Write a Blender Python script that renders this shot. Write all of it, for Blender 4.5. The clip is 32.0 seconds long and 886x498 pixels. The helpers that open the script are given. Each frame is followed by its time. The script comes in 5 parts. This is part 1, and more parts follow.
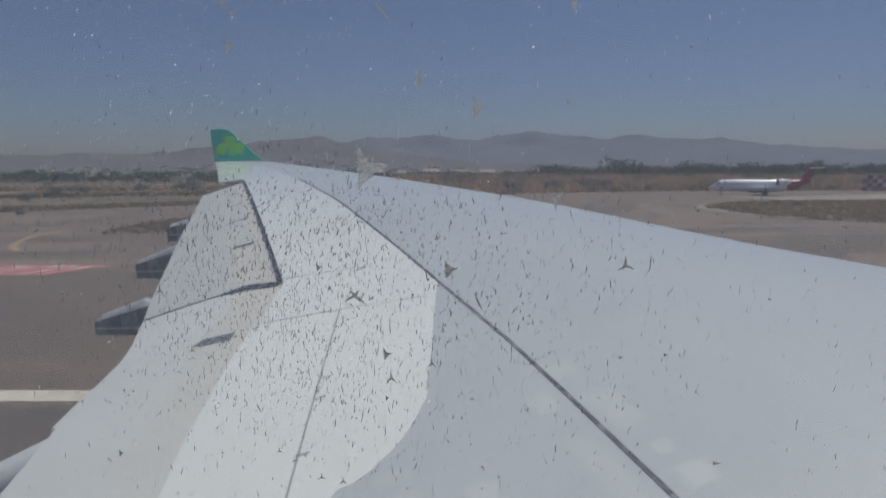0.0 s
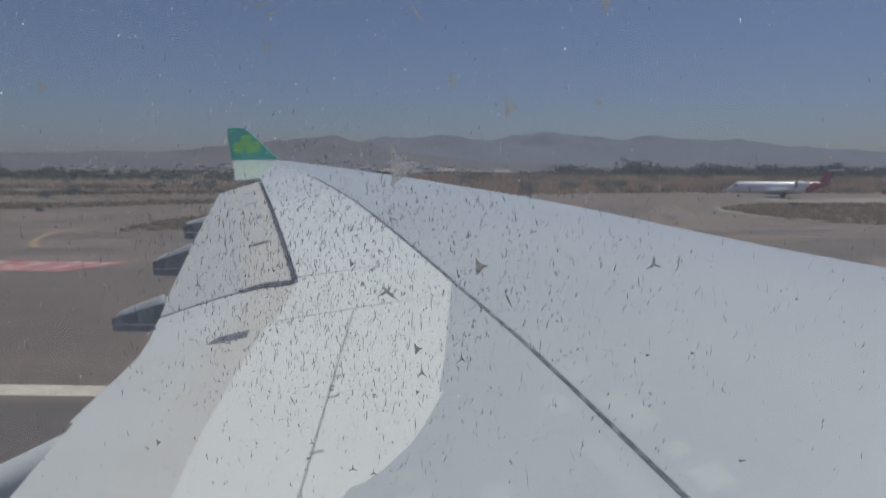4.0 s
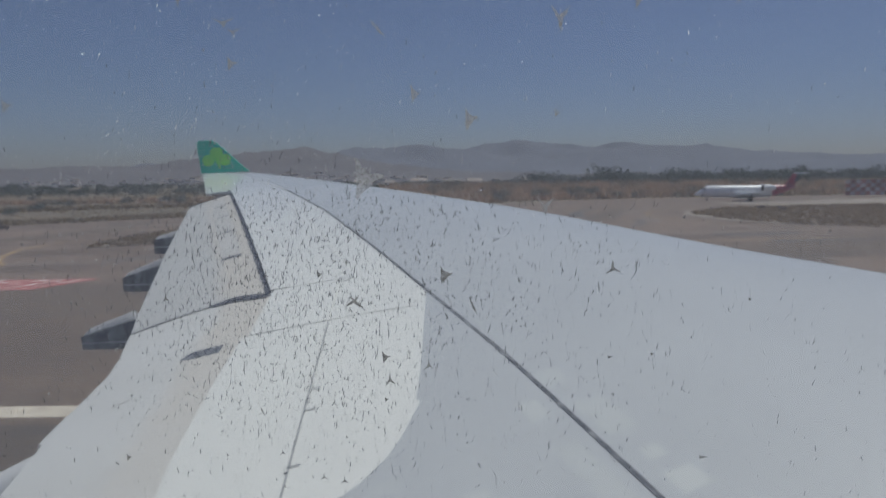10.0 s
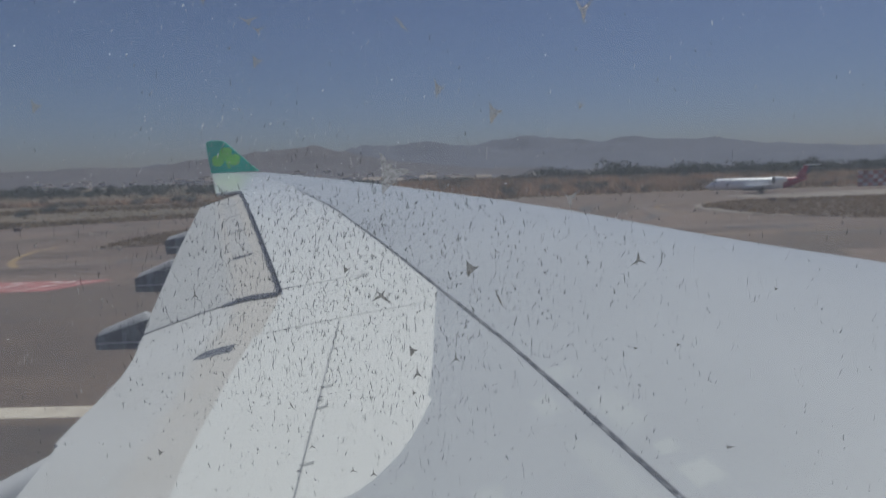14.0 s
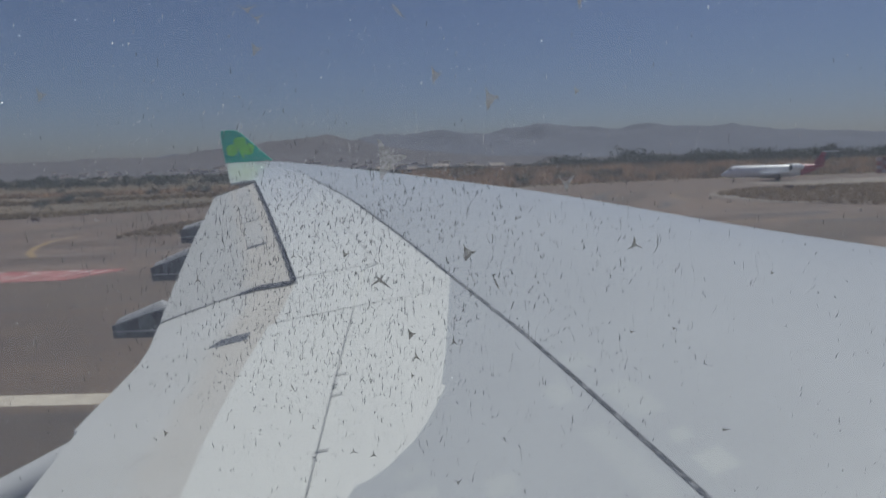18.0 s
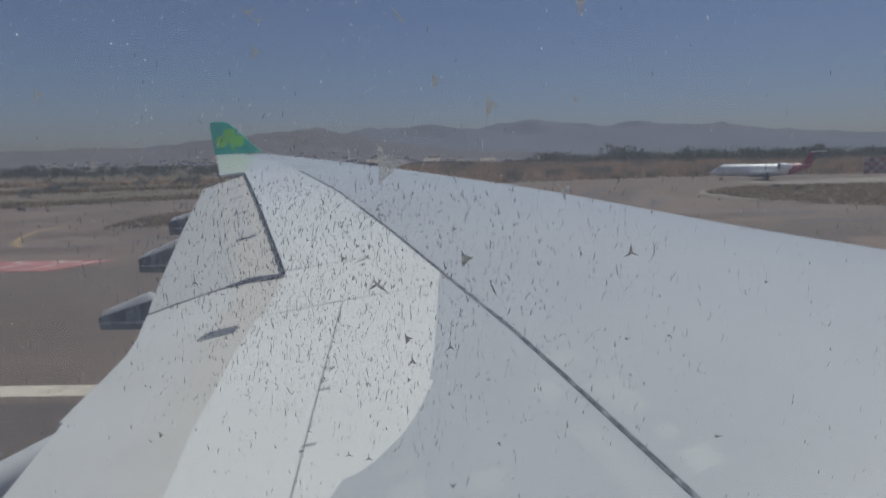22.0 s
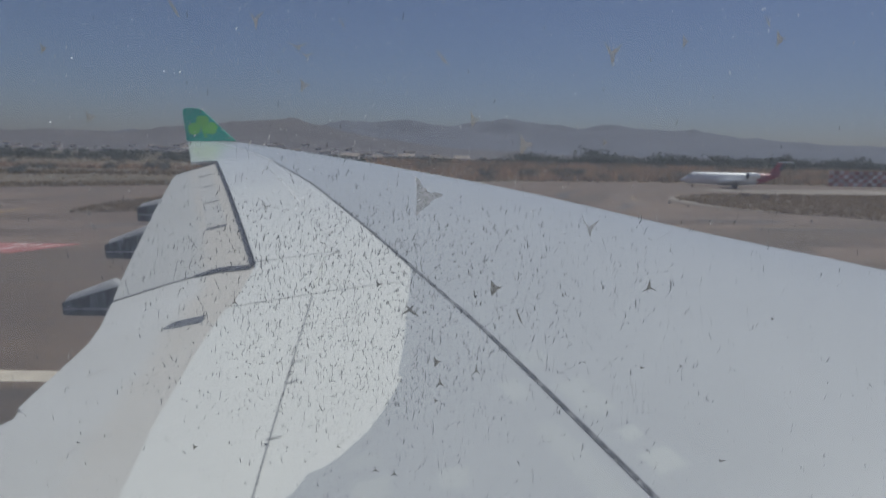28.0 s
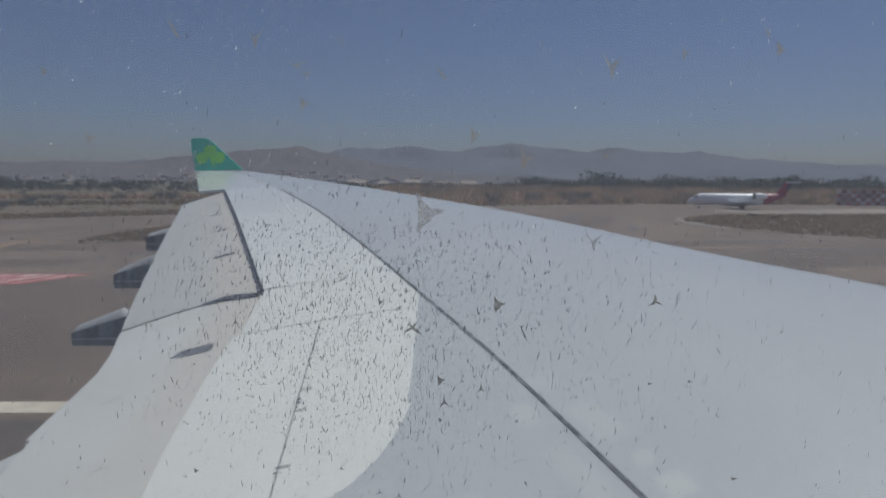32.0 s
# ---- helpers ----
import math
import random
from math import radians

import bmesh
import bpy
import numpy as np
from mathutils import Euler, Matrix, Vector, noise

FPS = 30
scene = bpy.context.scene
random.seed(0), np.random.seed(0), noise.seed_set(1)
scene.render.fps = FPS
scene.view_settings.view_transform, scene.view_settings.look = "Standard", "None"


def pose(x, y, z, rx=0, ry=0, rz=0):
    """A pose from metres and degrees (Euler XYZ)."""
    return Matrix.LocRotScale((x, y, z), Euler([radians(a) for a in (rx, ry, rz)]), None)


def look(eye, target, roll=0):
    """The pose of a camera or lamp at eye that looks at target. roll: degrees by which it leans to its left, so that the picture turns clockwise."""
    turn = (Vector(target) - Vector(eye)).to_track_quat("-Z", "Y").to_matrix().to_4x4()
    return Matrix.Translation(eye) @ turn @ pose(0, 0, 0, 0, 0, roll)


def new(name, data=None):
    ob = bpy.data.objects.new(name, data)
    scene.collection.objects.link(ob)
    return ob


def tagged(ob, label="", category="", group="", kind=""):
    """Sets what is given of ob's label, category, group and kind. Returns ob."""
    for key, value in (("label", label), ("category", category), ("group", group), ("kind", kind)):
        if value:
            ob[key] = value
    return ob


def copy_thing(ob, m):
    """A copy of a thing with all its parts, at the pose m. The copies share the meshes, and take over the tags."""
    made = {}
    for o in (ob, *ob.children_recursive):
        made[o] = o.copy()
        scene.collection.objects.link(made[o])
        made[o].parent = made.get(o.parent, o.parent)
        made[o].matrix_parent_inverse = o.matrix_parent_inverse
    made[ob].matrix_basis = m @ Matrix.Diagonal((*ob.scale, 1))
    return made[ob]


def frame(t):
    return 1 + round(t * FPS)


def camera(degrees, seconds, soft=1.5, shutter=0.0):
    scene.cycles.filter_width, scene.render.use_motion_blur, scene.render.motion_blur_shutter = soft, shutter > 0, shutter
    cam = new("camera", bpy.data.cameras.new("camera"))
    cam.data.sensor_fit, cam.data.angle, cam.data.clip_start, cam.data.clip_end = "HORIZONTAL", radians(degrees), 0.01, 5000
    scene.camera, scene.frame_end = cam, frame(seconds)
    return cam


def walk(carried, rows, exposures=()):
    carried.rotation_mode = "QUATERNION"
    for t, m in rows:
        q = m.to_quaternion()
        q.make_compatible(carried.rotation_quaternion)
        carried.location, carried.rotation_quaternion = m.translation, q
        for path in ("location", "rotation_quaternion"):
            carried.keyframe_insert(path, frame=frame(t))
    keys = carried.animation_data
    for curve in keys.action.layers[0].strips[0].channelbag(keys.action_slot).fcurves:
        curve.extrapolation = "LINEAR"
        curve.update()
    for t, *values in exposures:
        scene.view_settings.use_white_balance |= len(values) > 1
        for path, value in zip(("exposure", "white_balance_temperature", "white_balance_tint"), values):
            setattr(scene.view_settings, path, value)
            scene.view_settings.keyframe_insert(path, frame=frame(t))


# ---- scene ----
# ---------------------------------------------------------------- camera
cam = camera(64.0, 32.0, soft=1.45)
PATH = [
    (0, 0.0070, 0.0128, 5.5982, 83.776, -0.060, 0.086),
    (0.5, 0.0078, 0.0154, 5.5950, 84.007, 0.200, 0.415),
    (1, 0.0059, 0.0133, 5.5982, 84.152, 0.265, 0.712),
    (1.5, 0.0052, 0.0111, 5.5967, 84.258, 0.090, 0.835),
    (2, 0.0038, 0.0104, 5.5971, 84.246, 0.251, 0.727),
    (2.5, 0.0008, 0.0106, 5.5994, 84.238, -0.269, 1.023),
    (4.5, 0.0039, 0.0093, 5.5977, 83.678, -0.374, 1.347),
    (5, 0.0040, 0.0095, 5.5984, 84.077, 0.048, 0.984),
    (5.5, 0.0019, 0.0068, 5.5979, 84.423, -0.092, 0.302),
    (6, 0.0017, 0.0037, 5.5998, 84.501, -0.189, -0.540),
    (6.5, 0.0029, 0.0069, 5.6002, 84.550, -0.044, -1.252),
    (7, 0.0032, 0.0055, 5.6000, 84.490, -0.064, -1.817),
    (7.5, 0.0024, 0.0061, 5.5986, 84.469, 0.225, -2.221),
    (8, 0.0032, 0.0056, 5.5995, 84.394, 0.179, -2.368),
    (8.5, 0.0032, 0.0044, 5.5989, 84.424, 0.101, -2.408),
    (9, 0.0048, 0.0056, 5.5997, 84.359, 0.152, -2.195),
    (9.5, 0.0073, 0.0071, 5.5978, 84.437, 0.411, -1.272),
    (10, 0.0054, 0.0058, 5.5983, 84.509, 0.584, -0.912),
    (10.5, 0.0058, 0.0077, 5.5965, 84.560, 0.369, -0.653),
    (11, 0.0054, 0.0063, 5.5972, 84.352, 0.473, -0.564),
    (11.5, 0.0030, 0.0049, 5.5971, 84.294, 0.404, -0.603),
    (12, -0.0005, 0.0043, 5.5979, 84.046, 0.854, -0.630),
    (12.5, -0.0016, 0.0043, 5.5996, 83.977, 0.975, -0.573),
    (13, -0.0024, 0.0040, 5.5978, 84.065, 1.243, -0.248),
    (13.5, -0.0005, 0.0054, 5.5980, 84.149, 1.425, -0.079),
    (15.5, 0.0049, 0.0018, 5.5965, 84.561, 1.212, -0.909),
    (16, 0.0055, 0.0033, 5.5984, 84.506, 1.247, -0.607),
    (16.5, 0.0049, 0.0041, 5.5962, 84.248, 1.180, -0.171),
    (17, 0.0056, 0.0054, 5.5965, 83.867, 1.229, 0.344),
    (17.5, 0.0043, 0.0023, 5.5958, 83.609, 1.256, 0.695),
    (18, 0.0054, 0.0026, 5.5970, 83.376, 1.638, 0.869),
    (18.5, 0.0038, 0.0018, 5.5962, 83.368, 1.632, 0.983),
    (19, 0.0031, 0.0012, 5.5983, 83.396, 1.395, 1.225),
    (19.5, 0.0025, 0.0006, 5.5995, 83.364, 1.177, 0.961),
    (20, 0.0023, 0.0025, 5.5984, 83.188, 1.381, 0.781),
    (20.5, 0.0014, 0.0030, 5.5996, 83.010, 1.235, 0.861),
    (21, 0.0027, 0.0037, 5.5974, 82.902, 1.238, 1.092),
    (21.5, 0.0032, 0.0007, 5.5999, 82.905, 0.956, 0.960),
    (22, 0.0035, 0.0024, 5.5996, 82.938, 0.853, 0.113),
    (22.5, 0.0042, 0.0026, 5.5981, 82.974, 1.099, -0.091),
    (23, 0.0003, 0.0012, 5.6001, 83.275, 0.908, -0.029),
    (23.5, 0.0025, 0.0041, 5.5988, 83.751, 0.578, 0.486),
    (24, 0.0023, 0.0032, 5.6006, 84.017, 0.589, 0.750),
    (24.5, 0.0015, 0.0014, 5.6012, 84.513, 0.171, 1.003),
    (25, -0.0001, 0.0022, 5.6020, 84.593, 0.004, 0.993),
    (25.5, -0.0034, -0.0011, 5.6049, 84.445, -0.436, 0.627),
    (27.5, -0.0085, -0.0006, 5.6066, 83.397, -1.305, -1.373),
    (28, -0.0115, -0.0055, 5.6087, 82.661, -1.480, -1.926),
    (28.5, -0.0089, -0.0051, 5.6068, 81.954, -1.220, -2.532),
    (29, -0.0110, -0.0089, 5.6077, 81.412, -1.309, -3.063),
    (29.5, -0.0110, -0.0078, 5.6079, 81.264, -1.118, -3.595),
    (30, -0.0111, -0.0067, 5.6080, 81.955, -1.206, -3.709),
    (30.5, -0.0102, -0.0037, 5.6068, 83.591, -1.035, -3.023),
    (31, -0.0094, -0.0014, 5.6062, 84.291, -0.909, -1.790),
    (31.5, -0.0100, -0.0039, 5.6063, 84.581, -0.690, -1.440),
    (32, -0.0101, -0.0041, 5.6064, 84.680, -0.578, -1.429),
]
walk(cam, [(t, pose(*p)) for t, *p in PATH], [(0, 0.06, 6270, 3), (9, 0.03, 6270, 3), (16, -0.02, 6270, 3), (25, -0.01, 6270, 3), (30, -0.01, 6270, 3), (31, -0.04, 6270, 3), (32, -0.02, 6270, 3)])

# ---------------------------------------------------------------- light
SUN_AZ, SUN_EL = 53.0, 66.0          # degrees right of straight outboard, and above the horizon
world = bpy.data.worlds.new("sky")
scene.world = world
world.use_nodes = True
wn = world.node_tree.nodes
sky = wn.new("ShaderNodeTexSky")
sky.sky_type = "NISHITA"
sky.sun_disc = False
sky.sun_elevation = radians(SUN_EL)
sky.sun_rotation = radians(SUN_AZ)
sky.altitude, sky.air_density, sky.dust_density, sky.ozone_density = 20, 1.0, 0.9, 4.0
wn["Background"].inputs["Strength"].default_value = 0.042
haze = wn.new("ShaderNodeMix")          # dusty summer air: a greyer, less green sky
haze.data_type, haze.blend_type = "RGBA", "MULTIPLY"
haze.inputs["Factor"].default_value = 1.0
haze.inputs["B"].default_value = (0.905, 0.87, 1.075, 1)
world.node_tree.links.new(sky.outputs[0], haze.inputs["A"])
world.node_tree.links.new(haze.outputs["Result"], wn["Background"].inputs["Color"])
sun = new("sun", bpy.data.lights.new("sun", "SUN"))
sun.data.energy, sun.data.angle, sun.data.color = 2.85, radians(0.5), (1.0, 0.95, 0.88)
sd = Vector((math.sin(radians(SUN_AZ)) * math.cos(radians(SUN_EL)), math.cos(radians(SUN_AZ)) * math.cos(radians(SUN_EL)), math.sin(radians(SUN_EL))))
sun.matrix_world = look(sd * 100, (0, 0, 0))
scene.view_settings.exposure = 0.0


# ---------------------------------------------------------------- materials
def material(name, col, col2=None, rough=0.6, scale=1.0, stretch=(1, 1, 1), fine=12.0, amount=1.0, bump=0.0, metal=0.0, contrast=(0.35, 0.65), vary=0.0, coat=0.0):
    """Two-scale mottled surface: col to col2 over broad patches, with a fine grain on top."""
    m = bpy.data.materials.new(name)
    m.use_nodes = True
    n, l = m.node_tree.nodes, m.node_tree.links
    b = n["Principled BSDF"]
    b.inputs["Roughness"].default_value, b.inputs["Metallic"].default_value = rough, metal
    b.inputs["Coat Weight"].default_value = coat
    col2 = col2 or tuple(c * 0.8 for c in col)
    tc, mp = n.new("ShaderNodeTexCoord"), n.new("ShaderNodeMapping")
    mp.inputs["Scale"].default_value = stretch
    l.new(tc.outputs["Object"], mp.inputs["Vector"])
    big, small, ramp = n.new("ShaderNodeTexNoise"), n.new("ShaderNodeTexNoise"), n.new("ShaderNodeMapRange")
    big.inputs["Scale"].default_value, big.inputs["Detail"].default_value = scale, 6
    small.inputs["Scale"].default_value, small.inputs["Detail"].default_value = scale * fine, 3
    for t in (big, small):
        l.new(mp.outputs[0], t.inputs["Vector"])
    ramp.inputs["From Min"].default_value, ramp.inputs["From Max"].default_value = contrast
    l.new(big.outputs[0], ramp.inputs["Value"])
    mix = n.new("ShaderNodeMix")
    mix.data_type = "RGBA"
    mix.inputs["A"].default_value, mix.inputs["B"].default_value = (*col, 1), (*col2, 1)
    l.new(ramp.outputs[0], mix.inputs["Factor"])
    grain = n.new("ShaderNodeMapRange")
    grain.inputs["To Min"].default_value, grain.inputs["To Max"].default_value = 1 - 0.3 * amount, 1 + 0.3 * amount
    l.new(small.outputs[0], grain.inputs["Value"])
    val = grain.outputs[0]
    if vary:
        info, vr, mul = n.new("ShaderNodeObjectInfo"), n.new("ShaderNodeMapRange"), n.new("ShaderNodeMath")
        vr.inputs["To Min"].default_value, vr.inputs["To Max"].default_value = 1 - vary, 1 + vary
        l.new(info.outputs["Random"], vr.inputs["Value"])
        mul.operation = "MULTIPLY"
        l.new(vr.outputs[0], mul.inputs[0])
        l.new(val, mul.inputs[1])
        val = mul.outputs[0]
    shade = n.new("ShaderNodeVectorMath")
    shade.operation = "SCALE"
    l.new(mix.outputs["Result"], shade.inputs[0])
    l.new(val, shade.inputs["Scale"])
    l.new(shade.outputs[0], b.inputs["Base Color"])
    if bump:
        bp = n.new("ShaderNodeBump")
        bp.inputs["Strength"].default_value, bp.inputs["Distance"].default_value = bump, 0.02
        l.new(small.outputs[0], bp.inputs["Height"])
        l.new(bp.outputs[0], b.inputs["Normal"])
    return m


def islands(m, spread=0.35):
    """Makes each loose piece of a joined mesh a little lighter or darker."""
    n, l = m.node_tree.nodes, m.node_tree.links
    b = n["Principled BSDF"]
    src = b.inputs["Base Color"].links[0].from_socket
    geo, mr, sc = n.new("ShaderNodeNewGeometry"), n.new("ShaderNodeMapRange"), n.new("ShaderNodeVectorMath")
    mr.inputs["To Min"].default_value, mr.inputs["To Max"].default_value = 1 - spread, 1 + spread
    sc.operation = "SCALE"
    l.new(geo.outputs["Random Per Island"], mr.inputs["Value"])
    l.new(src, sc.inputs[0])
    l.new(mr.outputs[0], sc.inputs["Scale"])
    l.new(sc.outputs[0], b.inputs["Base Color"])
    thin, mix = n.new("ShaderNodeBsdfTranslucent"), n.new("ShaderNodeMixShader")
    l.new(sc.outputs[0], thin.inputs["Color"])
    mix.inputs[0].default_value = 0.45
    l.new(b.outputs[0], mix.inputs[1])
    l.new(thin.outputs[0], mix.inputs[2])
    l.new(mix.outputs[0], n["Material Output"].inputs["Surface"])
    return m


def dirty_film(name, col, cover, glass=False, mottle=0.25, grain=14):
    """See-through: glass, or bare air, partly covered by a dust that glows with the light falling on it."""
    m = bpy.data.materials.new(name)
    m.use_nodes = True
    n, l = m.node_tree.nodes, m.node_tree.links
    n.remove(n["Principled BSDF"])
    clear = n.new("ShaderNodeBsdfGlass" if glass else "ShaderNodeBsdfTransparent")
    if glass:
        clear.inputs["Roughness"].default_value, clear.inputs["IOR"].default_value = 0.05, 1.15
    dust, mix = n.new("ShaderNodeBsdfTranslucent"), n.new("ShaderNodeMixShader")
    back, both = n.new("ShaderNodeBsdfDiffuse"), n.new("ShaderNodeMixShader")
    for s in (dust, back):
        s.inputs["Color"].default_value = (*col, 1)
    both.inputs[0].default_value = 0.1
    l.new(dust.outputs[0], both.inputs[1])
    l.new(back.outputs[0], both.inputs[2])
    tc, noi, mr = n.new("ShaderNodeTexCoord"), n.new("ShaderNodeTexNoise"), n.new("ShaderNodeMapRange")
    noi.inputs["Scale"].default_value, noi.inputs["Detail"].default_value = grain, 5
    mr.inputs["To Min"].default_value, mr.inputs["To Max"].default_value = max(0.0, cover * (1 - mottle)), min(1.0, cover * (1 + mottle))
    l.new(tc.outputs["Object"], noi.inputs["Vector"])
    l.new(noi.outputs[0], mr.inputs["Value"])
    l.new(mr.outputs[0], mix.inputs[0])
    l.new(clear.outputs[0], mix.inputs[1])
    l.new(both.outputs[0], mix.inputs[2])
    l.new(mix.outputs[0], n["Material Output"].inputs["Surface"])
    return m


WHITE = material("white_wing_paint", (0.80, 0.805, 0.765), (0.755, 0.76, 0.725), rough=0.14, scale=0.5, stretch=(1, 0.5, 1), fine=26, amount=0.2)
GREY = material("grey_wing_paint", (0.508, 0.526, 0.536), (0.48, 0.498, 0.508), rough=0.26, scale=0.45, stretch=(1, 0.6, 1), fine=22, amount=0.16)


def touched_up(m, spots, colour, strength):
    """Brushed-on rectangles of paler paint with soft, uneven edges, in the skin's own plane."""
    n, l = m.node_tree.nodes, m.node_tree.links
    b = n["Principled BSDF"]
    src = b.inputs["Base Color"].links[0].from_socket
    tc, noi = n.new("ShaderNodeTexCoord"), n.new("ShaderNodeTexNoise")
    noi.inputs["Scale"].default_value, noi.inputs["Detail"].default_value = 9, 4
    l.new(tc.outputs["Object"], noi.inputs["Vector"])
    for x, y, w, d, turn, k in spots:
        mp, ab, sep, mx = n.new("ShaderNodeMapping"), n.new("ShaderNodeVectorMath"), n.new("ShaderNodeSeparateXYZ"), n.new("ShaderNodeMath")
        mp.vector_type = "TEXTURE"
        mp.inputs["Location"].default_value = (x, y, 0)
        mp.inputs["Rotation"].default_value = (0, 0, radians(turn))
        mp.inputs["Scale"].default_value = (w / 2, d / 2, 1)
        ab.operation, mx.operation = "ABSOLUTE", "MAXIMUM"
        l.new(tc.outputs["Object"], mp.inputs["Vector"])
        l.new(mp.outputs[0], ab.inputs[0])
        l.new(ab.outputs[0], sep.inputs[0])
        l.new(sep.outputs[0], mx.inputs[0])
        l.new(sep.outputs[1], mx.inputs[1])
        add, mr, mix = n.new("ShaderNodeMath"), n.new("ShaderNodeMapRange"), n.new("ShaderNodeMix")
        add.operation = "MULTIPLY_ADD"
        add.inputs[1].default_value = 0.5
        l.new(noi.outputs[0], add.inputs[0])
        l.new(mx.outputs[0], add.inputs[2])
        mr.inputs["From Min"].default_value, mr.inputs["From Max"].default_value = 1.36, 1.12
        mr.inputs["To Max"].default_value = strength * k
        l.new(add.outputs[0], mr.inputs["Value"])
        mix.data_type = "RGBA"
        mix.inputs["B"].default_value = (*colour, 1)
        l.new(mr.outputs[0], mix.inputs["Factor"])
        l.new(src, mix.inputs["A"])
        src = mix.outputs["Result"]
    l.new(src, b.inputs["Base Color"])


touched_up(GREY, ((0.815, 5.60, 0.18, 0.29, 18, 0.8), (1.03, 6.08, 0.24, 0.28, 18, 0.55), (1.34, 5.38, 0.25, 0.54, 20, 0.6), (1.547, 4.83, 0.14, 0.15, 14, 0.9), (1.68, 4.50, 0.22, 0.23, 18, 1.0),
                  (-0.29, 4.665, 0.27, 0.22, 5, 0.8), (-0.37, 4.98, 0.25, 0.15, 5, 0.4), (0.28, 4.64, 0.21, 0.20, 0, 0.8), (1.16, 4.55, 0.20, 1.1, 20, 0.5)), (0.58, 0.60, 0.585), 0.8)
FLAP = material("flap_paint", (0.66, 0.67, 0.67), (0.60, 0.60, 0.59), rough=0.5, scale=0.6, stretch=(0.5, 1.2, 1), fine=14, amount=0.18)
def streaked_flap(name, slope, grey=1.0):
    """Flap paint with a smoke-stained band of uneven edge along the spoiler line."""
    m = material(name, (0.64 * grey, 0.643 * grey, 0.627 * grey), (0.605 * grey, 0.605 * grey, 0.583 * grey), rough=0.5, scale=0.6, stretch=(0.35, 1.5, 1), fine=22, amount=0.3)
    n, l = m.node_tree.nodes, m.node_tree.links
    b = n["Principled BSDF"]
    src = b.inputs["Base Color"].links[0].from_socket
    tc, dot, noi = n.new("ShaderNodeTexCoord"), n.new("ShaderNodeVectorMath"), n.new("ShaderNodeTexNoise")
    dot.operation = "DOT_PRODUCT"
    dot.inputs[1].default_value = (1, slope, 0)
    noi.inputs["Scale"].default_value, noi.inputs["Detail"].default_value = 2.2, 5
    l.new(tc.outputs["Object"], dot.inputs[0])
    l.new(tc.outputs["Object"], noi.inputs["Vector"])
    add = n.new("ShaderNodeMath")
    add.operation = "MULTIPLY_ADD"
    add.inputs[1].default_value = 0.35
    l.new(noi.outputs[0], add.inputs[0])
    l.new(dot.outputs["Value"], add.inputs[2])
    mr = n.new("ShaderNodeMapRange")
    edge = -2.2 + slope * 9.5 * (1 if slope else 0) + 0.17
    mr.inputs["From Min"].default_value, mr.inputs["From Max"].default_value = edge - 0.78, edge - 0.46
    mr.inputs["To Max"].default_value = 0.55
    mr.interpolation_type = "SMOOTHSTEP"
    l.new(add.outputs[0], mr.inputs["Value"])
    mix = n.new("ShaderNodeMix")
    mix.data_type = "RGBA"
    mix.inputs["B"].default_value = (0.60, 0.558, 0.495, 1)
    part_y, thin, weight = n.new("ShaderNodeSeparateXYZ"), n.new("ShaderNodeMapRange"), n.new("ShaderNodeMath")
    thin.inputs["From Min"].default_value, thin.inputs["From Max"].default_value = 4.8, 8.6
    thin.inputs["To Min"].default_value, thin.inputs["To Max"].default_value = 0.45, 1.25
    l.new(tc.outputs["Object"], part_y.inputs[0])
    l.new(part_y.outputs["Y"], thin.inputs["Value"])
    weight.operation = "MULTIPLY"
    l.new(mr.outputs[0], weight.inputs[0])
    l.new(thin.outputs[0], weight.inputs[1])
    l.new(weight.outputs[0], mix.inputs["Factor"])
    l.new(src, mix.inputs["A"])
    l.new(mix.outputs["Result"], b.inputs["Base Color"])
    return m


INNER_FLAP = streaked_flap("inboard_flap_paint", 0.0)
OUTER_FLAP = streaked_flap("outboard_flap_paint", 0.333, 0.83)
SOOT = material("stained_flap_paint", (0.47, 0.435, 0.385), (0.56, 0.53, 0.49), rough=0.6, scale=5, fine=10, amount=0.2)
SEAL = material("black_sealant", (0.035, 0.04, 0.055), (0.22, 0.23, 0.25), rough=0.7, scale=9, fine=3, amount=1.6, contrast=(0.45, 0.62))
PANEL_LINE = material("panel_joint", (0.40, 0.41, 0.415), (0.52, 0.525, 0.52), rough=0.7, scale=4)
BEIGE = material("beige_flap_paint", (0.56, 0.553, 0.532), (0.52, 0.512, 0.49), rough=0.5, scale=1.5, fine=10, amount=0.25)
HINGE_LINE = material("hinge_joint", (0.24, 0.25, 0.26), (0.36, 0.37, 0.375), rough=0.7, scale=5)
PANEL_FAINT = material("faint_panel_joint", (0.53, 0.54, 0.54), (0.66, 0.665, 0.655), rough=0.7, scale=4)
SLOT = material("dark_slot", (0.022, 0.025, 0.035), (0.06, 0.065, 0.08), rough=0.6, scale=5)
SLOT_PALE = material("scuffed_slot", (0.085, 0.095, 0.12), (0.23, 0.24, 0.26), rough=0.6, scale=9, fine=5, amount=0.8, contrast=(0.4, 0.7))
SLOT_WORN = material("worn_seal_and_gap_shade", (0.035, 0.04, 0.055), (0.15, 0.16, 0.19), rough=0.6, scale=7, fine=5, amount=1.0, contrast=(0.42, 0.68))
FAIR = material("fairing_paint", (0.41, 0.415, 0.42), (0.33, 0.335, 0.34), rough=0.45, scale=2, fine=8, amount=0.3)
